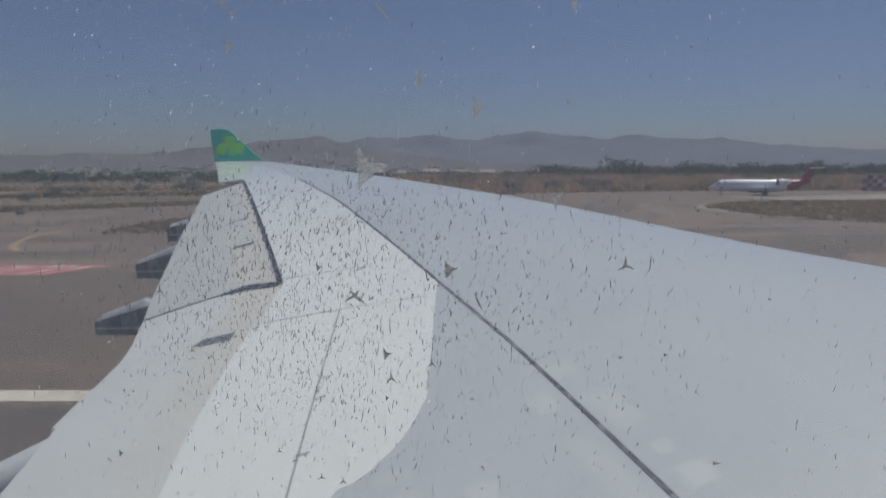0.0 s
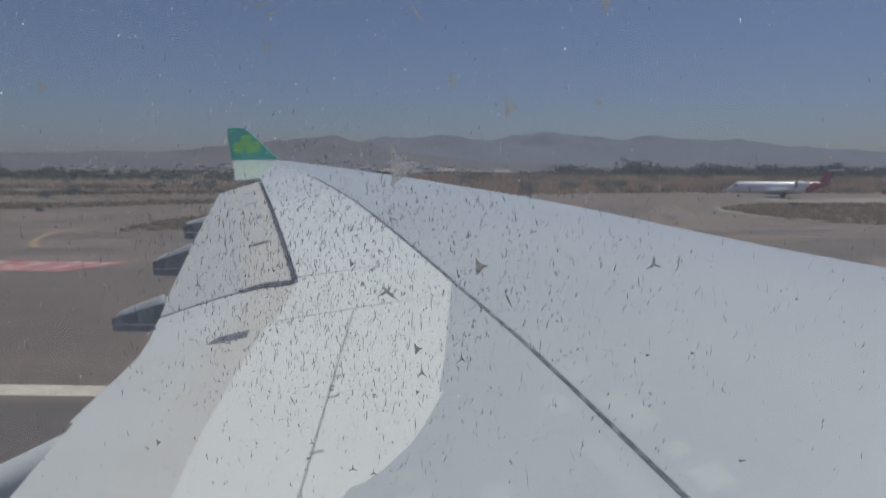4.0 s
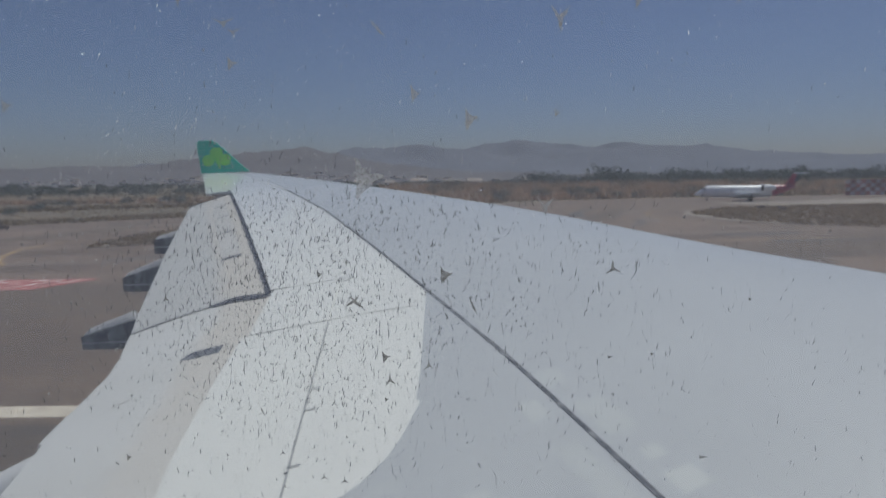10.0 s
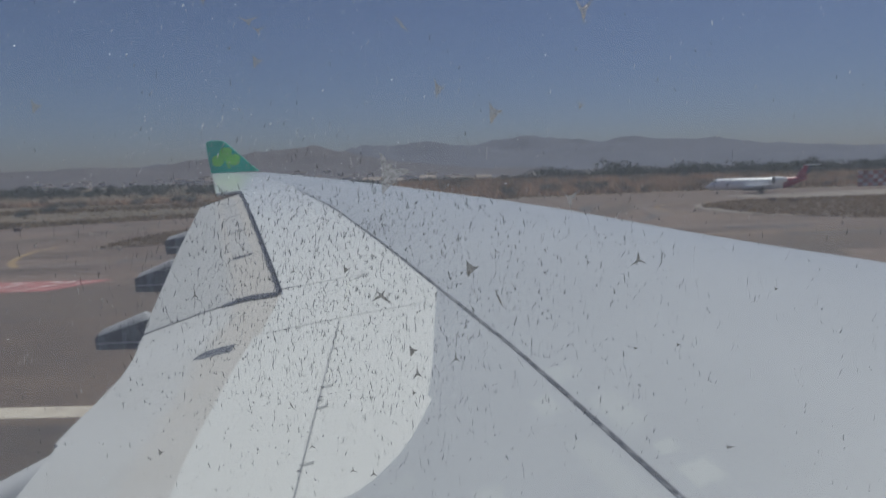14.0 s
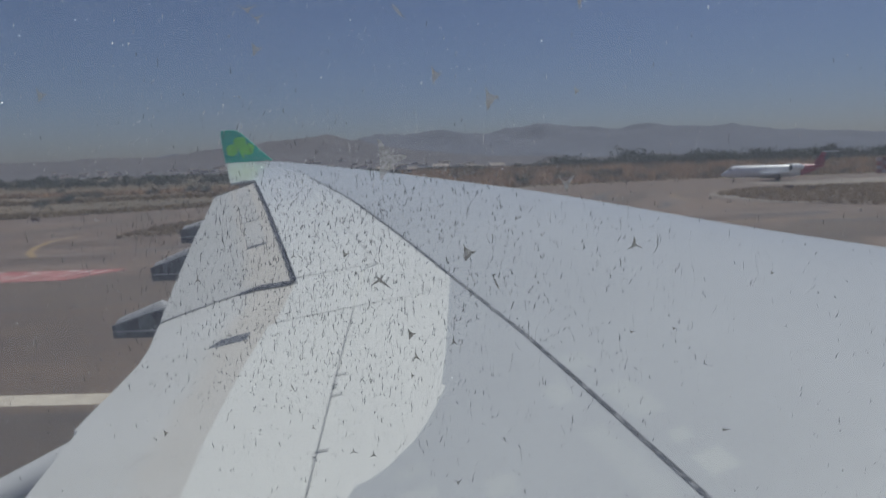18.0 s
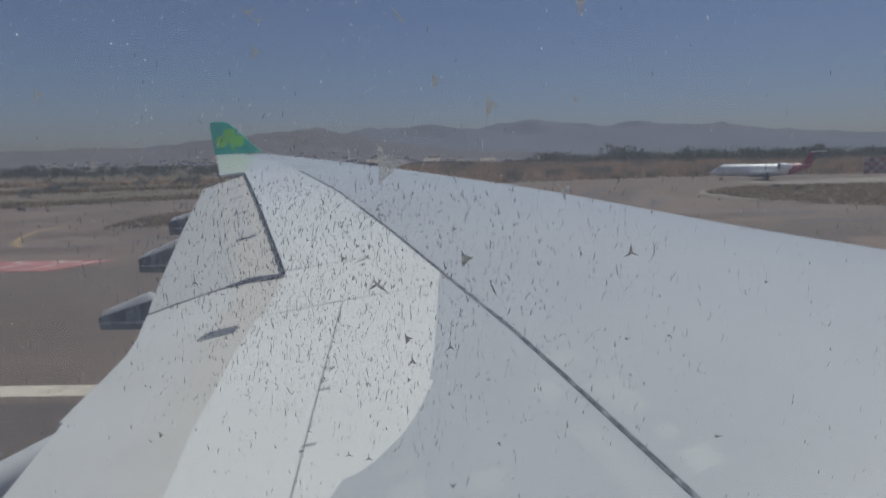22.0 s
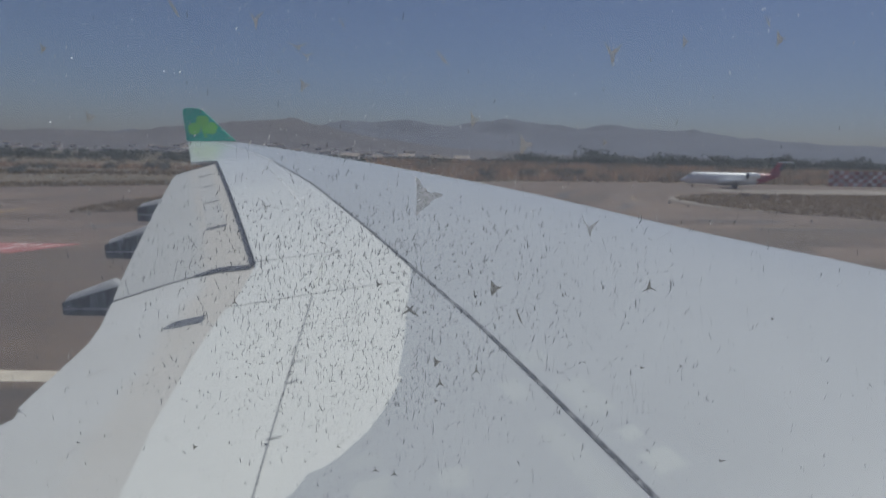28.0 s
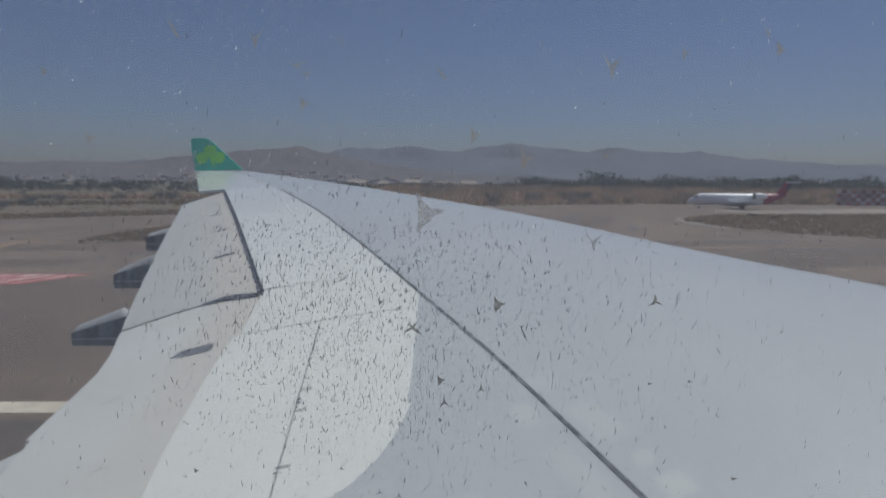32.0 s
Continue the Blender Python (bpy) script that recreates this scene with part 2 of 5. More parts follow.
FAIR_DARK = material("dark_mottled_fairing", (0.035, 0.04, 0.05), (0.2, 0.21, 0.23), rough=0.7, scale=8, stretch=(1.5, 1, 0.6), fine=5, amount=1.5, contrast=(0.42, 0.6))
GREEN = material("emerald_paint", (0.012, 0.53, 0.345), (0.012, 0.47, 0.30), rough=0.3, scale=1.2, amount=0.15)
LIME = material("lime_paint", (0.25, 0.82, 0.11), (0.21, 0.74, 0.10), rough=0.3, scale=2, amount=0.15)
SHELL = material("white_fuselage_paint", (0.62, 0.64, 0.64), (0.58, 0.60, 0.60), rough=0.4, scale=0.5, amount=0.1)
LINING = material("cabin_lining", (0.10, 0.10, 0.105), (0.085, 0.085, 0.09), rough=0.8, scale=3)
PANE = dirty_film("dusty_window_glass", (0.57, 0.61, 0.72), 0.10, glass=True)
GRIME = dirty_film("grime", (0.115, 0.12, 0.13), 0.86)
CHIP = dirty_film("crazed_chip", (0.24, 0.235, 0.23), 0.53, mottle=0.8, grain=1500)
GRIME_PALE = dirty_film("pale_grime_and_highlight", (0.84, 0.84, 0.85), 0.42)
CHIP_PALE = dirty_film("pale_chip", (0.43, 0.435, 0.46), 0.46, mottle=1.2, grain=1100)
CHIP_FAINT = dirty_film("faint_brown_chip", (0.40, 0.375, 0.35), 0.34, mottle=1.2, grain=1100)
GLINT = dirty_film("salt_grain", (1.0, 1.0, 1.0), 1.0, mottle=0.0)

SOIL = material("dry_ground", (0.158, 0.120, 0.080), (0.110, 0.090, 0.059), rough=0.95, scale=0.02, stretch=(0.3, 1.3, 1), fine=40, amount=0.9, contrast=(0.4, 0.6))
DIRT = material("pale_dust", (0.26, 0.205, 0.15), (0.17, 0.135, 0.098), rough=0.95, scale=0.12, fine=12, amount=0.8)
TARMAC = material("taxiway_asphalt", (0.176, 0.128, 0.098), (0.103, 0.074, 0.057), rough=0.9, scale=0.13, stretch=(0.4, 1.3, 1), fine=9, amount=2.2, contrast=(0.40, 0.62))
RUNWAY = material("runway_asphalt", (0.098, 0.074, 0.056), (0.071, 0.055, 0.043), rough=0.9, scale=0.3, stretch=(0.25, 1.4, 1), fine=14, amount=1.4)
SHOULDER = material("pale_concrete", (0.29, 0.25, 0.21), (0.21, 0.18, 0.15), rough=0.9, scale=0.06, stretch=(0.5, 1.5, 1), fine=20, amount=0.4)
LINE_WHITE = material("worn_white_marking", (0.62, 0.56, 0.46), (0.45, 0.40, 0.33), rough=0.8, scale=1.6, fine=12, amount=0.7)
LINE_YELLOW = material("worn_yellow_marking", (0.36, 0.25, 0.115), (0.25, 0.18, 0.095), rough=0.8, scale=0.9, fine=10, amount=0.8)
LETTER = material("worn_lettering", (0.72, 0.66, 0.61), (0.52, 0.38, 0.35), rough=0.8, scale=2.2, fine=8, amount=0.8, contrast=(0.42, 0.68))
RED = material("red_marking", (0.38, 0.095, 0.09), (0.28, 0.088, 0.08), rough=0.8, scale=0.8, fine=10, amount=0.9)
NEAR_TARMAC = material("stained_asphalt", (0.134, 0.096, 0.069), (0.096, 0.069, 0.050), rough=0.9, scale=0.3, stretch=(0.6, 0.9, 1), fine=9, amount=1.3, contrast=(0.38, 0.62))
RESEAL = material("resealed_asphalt", (0.092, 0.069, 0.052), (0.130, 0.097, 0.072), rough=0.9, scale=0.12, stretch=(0.4, 1.3, 1), fine=24, amount=1.6)
PATCH = material("dusty_asphalt", (0.195, 0.151, 0.125), (0.136, 0.105, 0.088), rough=0.9, scale=0.12, stretch=(0.3, 1.4, 1), fine=24, amount=1.4)
STAIN = material("tyre_stain", (0.075, 0.068, 0.065), (0.10, 0.09, 0.085), rough=0.9, scale=0.5)
STRAW = islands(material("dry_grass", (0.305, 0.227, 0.140), (0.222, 0.170, 0.108), rough=0.95, scale=0.03, fine=20))
SCRUB = islands(material("brown_scrub", (0.36, 0.245, 0.17), (0.22, 0.162, 0.115), rough=0.95, scale=0.05, fine=14), 0.22)
TURF = material("island_turf", (0.165, 0.118, 0.076), (0.120, 0.090, 0.060), rough=0.95, scale=0.12, stretch=(0.5, 1.2, 1), fine=14, amount=0.8)
TURF_BLADE = islands(material("island_grass", (0.235, 0.166, 0.102), (0.175, 0.128, 0.080), rough=0.95, scale=0.1, fine=10), 0.25)
VERGE = islands(material("verge_weeds", (0.215, 0.155, 0.092), (0.160, 0.120, 0.074), rough=0.95, scale=0.1, fine=10), 0.25)
LEAF = islands(material("olive_leaves", (0.096, 0.107, 0.089), (0.074, 0.084, 0.071), rough=0.8, scale=0.3), 0.4)
BARK = material("bark", (0.10, 0.075, 0.055), rough=0.95, scale=3)
# distance haze is mixed into both hill colours, bluest on the far range
HILL = material("far_hills_hazed", (0.128, 0.138, 0.172), (0.112, 0.122, 0.154), rough=1.0, scale=0.0022, fine=9, amount=0.7)
HILL_NEAR = material("nearer_hills_hazed", (0.116, 0.109, 0.117), (0.094, 0.090, 0.10), rough=1.0, scale=0.004, fine=10, amount=1.1)
JET_WHITE = material("jet_white_paint", (0.86, 0.862, 0.865), (0.82, 0.825, 0.83), rough=0.28, scale=0.4, amount=0.1, coat=1.0)
JET_NAVY = material("jet_navy_paint", (0.035, 0.04, 0.07), (0.05, 0.055, 0.085), rough=0.4, scale=0.5, amount=0.15)
SIGN_BROWN = material("weathered_sign", (0.11, 0.075, 0.055), (0.15, 0.10, 0.075), rough=0.7, scale=2, fine=6, amount=0.5)
JET_RED = material("jet_crimson_paint", (0.33, 0.02, 0.055), (0.28, 0.02, 0.05), rough=0.35, scale=0.5, amount=0.15)
JET_DARK = material("dark_glass_and_metal", (0.03, 0.032, 0.038), rough=0.3, scale=2)
TYRE = material("tyre_rubber", (0.02, 0.02, 0.02), rough=0.9, scale=4)
STEEL = material("bare_steel", (0.35, 0.36, 0.37), rough=0.4, scale=3, metal=0.8)
WALL_PALE = material("pale_render", (0.66, 0.61, 0.57), (0.54, 0.50, 0.47), rough=0.9, scale=0.3, vary=0.2)
ROOF_PALE = material("dusty_tile_roof", (0.175, 0.15, 0.136), (0.125, 0.105, 0.095), rough=0.8, scale=0.1, vary=0.35)
# paler copy of the tin: sunlight on the farm roofs put into the colour
ROOF_BRIGHT = material("sunlit_tin_roof", (0.29, 0.25, 0.22), (0.22, 0.185, 0.16), rough=0.7, scale=0.3, vary=0.25)
ROOF = material("tin_roof", (0.16, 0.14, 0.13), (0.11, 0.095, 0.088), rough=0.7, scale=0.4, vary=0.25)
BLUE_WALL = material("blue_cladding", (0.06, 0.085, 0.14), (0.05, 0.07, 0.12), rough=0.6, scale=0.2)
CHECK_WHITE = material("checker_white", (0.52, 0.43, 0.40), rough=0.8, scale=0.6, vary=0.3)
CHECK_RED = material("checker_red", (0.38, 0.15, 0.135), rough=0.8, scale=0.6, vary=0.35)


# ---------------------------------------------------------------- mesh helpers
def mesh(name, verts, faces, mat, smooth=False):
    me = bpy.data.meshes.new(name)
    me.from_pydata([tuple(v) for v in verts], [], faces)
    me.materials.append(mat)
    if smooth:
        me.polygons.foreach_set("use_smooth", [True] * len(me.polygons))
    me.update()
    return me


def solid(name, verts, faces, mat, parent=None, label="", smooth=False, bevel=0.0, kind=""):
    me = mesh(name, verts, faces, mat, smooth)
    bm = bmesh.new()
    bm.from_mesh(me)
    bmesh.ops.recalc_face_normals(bm, faces=bm.faces)
    if bevel:
        bmesh.ops.bevel(bm, geom=[e for e in bm.edges if e.calc_face_angle(0) > 0.5], offset=bevel, segments=2, affect="EDGES", profile=0.6)
    bm.to_mesh(me)
    bm.free()
    ob = new(name, me)
    ob.parent = parent
    return tagged(ob, label=label, kind=kind)


def thing(name, label, category, place=(0, 0, 0), turn=0.0, group="", kind=""):
    ob = new(name)
    ob.matrix_world = pose(*place, 0, 0, turn)
    return tagged(ob, label, category, group, kind)


def sheet(f, us, vs):
    """Grid of points f(u, v): vertices and faces."""
    verts = [f(u, v) for v in vs for u in us]
    n = len(us)
    faces = [(j * n + i, j * n + i + 1, (j + 1) * n + i + 1, (j + 1) * n + i) for j in range(len(vs) - 1) for i in range(n - 1)]
    return verts, faces


def slab(top, us, vs, thick):
    """A closed plate under the grid top(u, v)."""
    a, f = sheet(top, us, vs)
    n, m, k = len(us), len(vs), len(us) * len(vs)
    b = [(x, y, z - thick) for x, y, z in a]
    faces = f + [tuple(i + k for i in reversed(q)) for q in f]
    rim = [i for i in range(n)] + [j * n + n - 1 for j in range(1, m)] + [(m - 1) * n + i for i in range(n - 2, -1, -1)] + [j * n for j in range(m - 2, 0, -1)]
    faces += [(rim[i], rim[i - 1], rim[i - 1] + k, rim[i] + k) for i in range(len(rim))]
    return a + b, faces


def box_mesh(x0, x1, y0, y1, z0, z1):
    v = [(x, y, z) for z in (z0, z1) for y in (y0, y1) for x in (x0, x1)]
    return v, [(0, 2, 3, 1), (4, 5, 7, 6), (0, 1, 5, 4), (2, 6, 7, 3), (0, 4, 6, 2), (1, 3, 7, 5)]


def lathe(profile, n=24, axis="x", arc=(0, 2 * math.pi)):
    """Round body along x from (x, radius, z) stations."""
    verts, faces = [], []
    for x, r, z in profile:
        for i in range(n):
            a = arc[0] + (arc[1] - arc[0]) * i / n
            verts.append((x, r * math.cos(a), z + r * math.sin(a)))
    for j in range(len(profile) - 1):
        for i in range(n):
            k = (i + 1) % n
            faces.append((j * n + i, j * n + k, (j + 1) * n + k, (j + 1) * n + i))
    faces.append(tuple(range(n)))
    faces.append(tuple((len(profile) - 1) * n + i for i in range(n)))
    return verts, faces


def poly_plate(points, z0, z1):
    n = len(points)
    v = [(x, y, z0) for x, y in points] + [(x, y, z1) for x, y in points]
    f = [tuple(range(n - 1, -1, -1)), tuple(range(n, 2 * n))]
    f += [(i, (i + 1) % n, (i + 1) % n + n, i + n) for i in range(n)]
    return v, f


def ribbon(points, width, z):
    """Flat painted stripe along a line of points."""
    verts, faces = [], []
    for i, p in enumerate(points):
        a, b = Vector(points[max(i - 1, 0)]), Vector(points[min(i + 1, len(points) - 1)])
        d = (b - a).normalized()
        q = Vector((-d.y, d.x)) * width / 2
        verts += [(p[0] + q.x, p[1] + q.y, z), (p[0] - q.x, p[1] - q.y, z)]
    for i in range(len(points) - 1):
        faces.append((2 * i, 2 * i + 1, 2 * i + 3, 2 * i + 2))
    return verts, faces


def curve_through(pts, n=8):
    out = []
    for i in range(len(pts) - 1):
        p = [np.array(pts[min(max(i + k, 0), len(pts) - 1)], float) for k in (-1, 0, 1, 2)]
        for s in range(n):
            t = s / n
            out.append(tuple(0.5 * (2 * p[1] + (p[2] - p[0]) * t + (2 * p[0] - 5 * p[1] + 4 * p[2] - p[3]) * t * t + (3 * p[1] - p[0] - 3 * p[2] + p[3]) * t ** 3)))
    return out + [tuple(map(float, pts[-1]))]


# ---------------------------------------------------------------- ground, pavement, markings
rng = np.random.default_rng(4)


def edge_y(x):
    """Far edge of the paved area, where the dry field begins."""
    return float(np.interp(x, [-400, -150, -80, -61, -43, -20, 16, 39, 63, 90, 118, 160, 400], [10, 50, 80, 96, 114, 139, 170, 187, 199, 206, 212, 224, 320]))


disc = [(0, 0, 0)] + [(r * math.cos(a), r * math.sin(a), 0) for r in (60, 300, 1200, 4900) for a in np.linspace(0, 2 * math.pi, 73)[:-1]]
df = [(0, 1 + i, 1 + (i + 1) % 72) for i in range(72)]
for j in range(3):
    df += [(1 + j * 72 + i, 1 + (j + 1) * 72 + i, 1 + (j + 1) * 72 + (i + 1) % 72, 1 + j * 72 + (i + 1) % 72) for i in range(72)]
tagged(new("ground", mesh("ground", disc, df, SOIL)), "dry brown plain with sparse straw grass", "ground", kind="structure")

xs = [-400, -250, -150, -110, -80, -61, -50, -43, -30, -20, -5, 16, 28, 39, 50, 63, 90, 118, 140, 160, 250, 400]
pv, pf = slab(lambda x, s: (x, 12 + (edge_y(x) - 12) * s, 0.03), xs, [0, 0.5, 1], 0.03)
solid("taxiway", pv, pf, TARMAC, label="worn grey-brown asphalt taxiway", kind="structure")
pv, pf = slab(lambda x, y: (x, y, 0.034), [-400, -100, 0, 100, 400], [-48, -20, 16.2], 0.034)
solid("runway", pv, pf, RUNWAY, label="darker asphalt runway beside the taxiway", kind="structure")
pv, pf = ribbon([(x, 27.5 + 0.8 * math.sin(x * 0.09)) for x in np.linspace(-400, 400, 161)], 22.4, 0.0338)
for i in range(0, len(pv), 2):
    x, y, z = pv[i]
    pv[i] = (x, y + rng.uniform(-0.8, 0.8) + 2 * math.sin(x * 0.05), z)
solid("dark_taxiway_strip", pv, pf, NEAR_TARMAC, label="darker stained asphalt strip beside the runway line", kind="structure")
# pale far lane and its shoulder
pv, pf = ribbon(curve_through([(66, 149), (80, 155), (100, 163), (140, 177), (200, 196), (300, 232), (400, 270)]), 22, 0.036)
solid("pale_taxi_lane", pv, pf, SHOULDER, label="pale sunlit concrete lane at the field's edge", kind="structure")
pv, pf = ribbon([(x, edge_y(x) - 2.5) for x in np.linspace(-16, 30, 12)], 3.0, 0.037)
solid("pale_shoulder", pv, pf, SHOULDER, label="pale strip of dusty concrete along the field", kind="structure")

pv, pf = slab(lambda x, y: (x, y + 0.012 * x * 0, 0.040), np.linspace(-70, 70, 30), [16.75, 17.18, 17.6], 0.005)
solid("runway_edge_line", pv, pf, LINE_WHITE, label="broad worn white edge line painted on the asphalt", kind="structure")
HOOK = [(-29.9, 49.4), (-31.9, 52.2), (-33.9, 56.4), (-35.5, 61.5), (-35.9, 66.5)]
for name, pts, w in (("taxi_line", HOOK, 0.52),
                     ("taxi_line", [(-35.9, 66.6), (-35.4, 69.5), (-32.5, 72.5), (-20, 78), (0, 86)], 0.2),
                     ("taxi_line", [(-60, 51), (-40, 56), (-24, 61), (-5, 68), (20, 78)], 0.22),
                     ("taxi_line", [(75, 149), (56, 139), (42, 126.5), (35, 115.2), (32.8, 103.2), (33.8, 95), (38, 86), (47, 75), (60, 66)], 0.4),
                     ("taxi_line", [(-80, 72), (-50, 82), (-30, 96), (-5, 113), (30, 128)], 0.25),
                     ("taxi_line", [(20, 62), (45, 66), (90, 74), (160, 88)], 0.3)):
    pv, pf = ribbon(curve_through(pts), w, 0.041)
    solid(name, pv, pf, LINE_YELLOW, label="faded yellow taxi line on asphalt", kind="structure")
for name, pts, w, m, label in (("resealed_strip", [(-60, 30), (-20, 34), (15, 44), (34, 58), (60, 66), (110, 70)], 9, RESEAL, "darker resealed strip along the taxi turn"),
                              ("resealed_strip", [(10, 92), (22, 98), (28, 112), (38, 131), (60, 146), (90, 156)], 5, RESEAL, "darker resealed strip along the taxi turn"),
                              ("resealed_strip", [(-75, 60), (-52, 66), (-42, 76), (-40, 92), (-44, 104)], 5, RESEAL, "darker resealed strip along the taxi turn"),
                              ("dusty_strip", [(14, 78), (26, 88), (31, 100), (33, 118), (44, 136), (70, 151)], 2.6, PATCH, "pale dusty strip of worn asphalt"),
                              ("dusty_strip", [(20, 71), (38, 74), (60, 71.5)], 2.2, PATCH, "pale dusty strip of worn asphalt"),
                              ("dusty_strip", [(-70, 78), (-50, 86), (-34, 100), (-14, 120), (10, 140)], 3.0, PATCH, "pale dusty strip of worn asphalt"),
                              ("dusty_strip", [(-60, 46), (-44, 47.5), (-20, 52)], 1.8, PATCH, "pale dusty strip of worn asphalt")):
    pv, pf = ribbon(curve_through(pts), w, 0.0345 if m is RESEAL else 0.0362)
    for i in range(0, len(pv), 2):          # wandering edges
        k = rng.uniform(0.7, 1.25)
        (ax, ay, az), (bx, by, bz) = pv[i], pv[i + 1]
        mx, my = (ax + bx) / 2, (ay + by) / 2
        pv[i], pv[i + 1] = (mx + (ax - mx) * k, my + (ay - my) * k, az), (mx + (bx - mx) * k, my + (by - my) * k, bz)
    solid(name, pv, pf, m, label=label, kind="structure")
for pts, w in (([(28, 70), (33, 69.5), (37, 71)], 2.2), ([(22, 105), (24, 118), (30, 132)], 2.0), ([(30, 62), (40, 63), (52, 66)], 1.6), ([(-24, 52), (-20, 55), (-14, 58)], 1.2), ([(44, 78), (50, 73.5), (57, 70.5)], 1.1), ([(24, 84), (27, 90), (28, 97)], 1.0)):
    pv, pf = ribbon(curve_through(pts), w, 0.0385)
    solid("tyre_stain", pv, pf, STAIN, label="dark oily stain on the asphalt", kind="structure")

for pts, w in (([(-98, 128), (-89.5, 137.6), (-86, 143), (-82, 147), (-77, 152.5)], 3.2), ([(-130, 176), (-117, 185), (-104, 190)], 4),  ([(-150, 215), (-120, 226), (-96, 230)], 6), ([(-140, 200), (-127, 196), (-114, 190.7), (-98, 181)], 4), ([(-84, 158), (-76, 160), (-69, 160.5), (-58.8, 168), (-45, 180)], 7)):
    pv, pf = ribbon(curve_through(pts), w, 0.006)
    solid("dirt_track", pv, pf, DIRT, label="short pale dusty track in the dry field", kind="structure")

# red instruction marking, white lettering, both slanted to the lane
SLANT = 0.42
marking = solid("ground_marking", *slab(lambda x, y: (x + SLANT * (y - 37.5), y + 0.015 * (x + 38), 0.042), np.linspace(-38.0, -21.4, 12), [37.5, 39.6, 41.7], 0.004), RED, label="red painted rectangle with white lettering on the taxiway", kind="structure")
txt = bpy.data.curves.new("lettering", "FONT")
txt.body, txt.align_x, txt.size, txt.offset, txt.space_character = "NO ENTRY", "CENTER", 5.6, 0.02, 1.7
tob = new("lettering_source", txt)
tm = bpy.data.meshes.new_from_object(tob.evaluated_get(bpy.context.evaluated_depsgraph_get()))
bpy.data.objects.remove(tob)
xs_t = [v.co.x for v in tm.vertices]
span = 8.6 / (max(xs_t) - min(xs_t))
centre_t = (max(xs_t) + min(xs_t)) / 2
for v in tm.vertices:
    tx = -26.1 + (v.co.x - centre_t) * span
    v.co = Vector((tx + SLANT * (v.co.y + 0.15), 37.65 + v.co.y + 0.015 * (tx + 38), 0.046))
tm.materials.clear()
tm.materials.append(LETTER)
let = new("lettering", tm)
let.parent = marking
tagged(let, "white painted words NO ENTRY")


def island(name, pts, label, kerb):
    outline = curve_through(pts + [pts[0]], 6)[:-1]
    cx, cy = np.mean([p[0] for p in outline]), np.mean([p[1] for p in outline])
    solid(name, *poly_plate(outline, 0.03, 0.09), TURF, label=label, kind="structure")
    k = len(outline)
    rim = [outline[i % k] for i in range(k - kerb[0], k + kerb[1] + 1)]
    v, f = ribbon(rim, kerb[2], 0.096)
    solid("island_kerb", v, f, SHOULDER, label="pale dusty kerb round a grass island", kind="structure")
    return outline


R_ISLAND = island("grass_island", [(40.6, 110.2), (39.4, 103.5), (39.2, 98.9), (40, 91.8), (43, 85.5), (48, 79), (56, 71), (90, 66), (170, 84), (240, 120), (240, 180), (160, 157), (110, 145), (85, 140.5), (64.5, 136), (55, 130.5), (47, 123), (43, 117)], "dry grass island between the taxi lanes", (14, 24, 2.3))
L_ISLAND = island("grass_island", [(-30.4, 62.6), (-31.7, 68.5), (-31.5, 75), (-30.6, 84), (-28.4, 92), (-16, 94), (-6.4, 86), (-11.4, 77), (-20.9, 70.5), (-26.5, 65)], "small brown grass island beside the yellow line", (3, 4, 0.7))


def inside(outline, x, y):
    hit = False
    for i in range(len(outline)):
        (x0, y0), (x1, y1) = outline[i - 1], outline[i]
        if (y0 > y) != (y1 > y) and x < (x1 - x0) * (y - y0) / (y1 - y0) + x0:
            hit = not hit
    return hit


def tufts(name, places, mat, height, width, blades, label, category):
    """Many little bunches of pointed blades as one mesh."""
    spread = max(0.8 * width, 0.4 * height)
    verts, faces = [], []
    for x, y, z, s in places:
        for _ in range(blades):
            a, lean = rng.uniform(0, 6.283), rng.uniform(0.2, 1.5)
            h, w = height * s * rng.uniform(0.6, 1.2), width * s * rng.uniform(0.6, 1.3)
            bx, by = x + rng.normal(0, spread * s), y + rng.normal(0, spread * s)
            c, d = math.cos(a), math.sin(a)
            k = len(verts)
            verts += [(bx - d * w / 2, by + c * w / 2, z), (bx + d * w / 2, by - c * w / 2, z), (bx + c * h * lean, by + d * h * lean, z + h)]
            faces.append((k, k + 1, k + 2))
    return tagged(new(name, mesh(name, verts, faces, mat)), label, category, kind="stuff")


def scatter(n, test, x0, x1, y0, y1, z, s0=0.6, s1=1.3):
    out = []
    while len(out) < n:
        x, y = rng.uniform(x0, x1), rng.uniform(y0, y1)
        if test(x, y):
            out.append((x, y, z, rng.uniform(s0, s1)))
    return out


tufts("dry_grass", scatter(15000, lambda x, y: inside(R_ISLAND, x, y) and (x < 150 or rng.random() < 0.3), 40, 240, 60, 170, 0.088, 0.5, 1.5), TURF_BLADE, 0.3, 0.16, 6, "short brown dry grass on the island", "grass")
tufts("dry_grass", scatter(1800, lambda x, y: inside(L_ISLAND, x, y), -33, -5, 61, 96, 0.088), TURF_BLADE, 0.26, 0.13, 9, "short brown dry grass on the island", "grass")
tufts("straw_field", scatter(3500, lambda x, y: edge_y(x) < y < edge_y(x) + 75, -180, 330, 40, 400, 0.0), STRAW, 0.2, 0.5, 4, "straw-coloured dry grass beyond the taxiway", "grass")
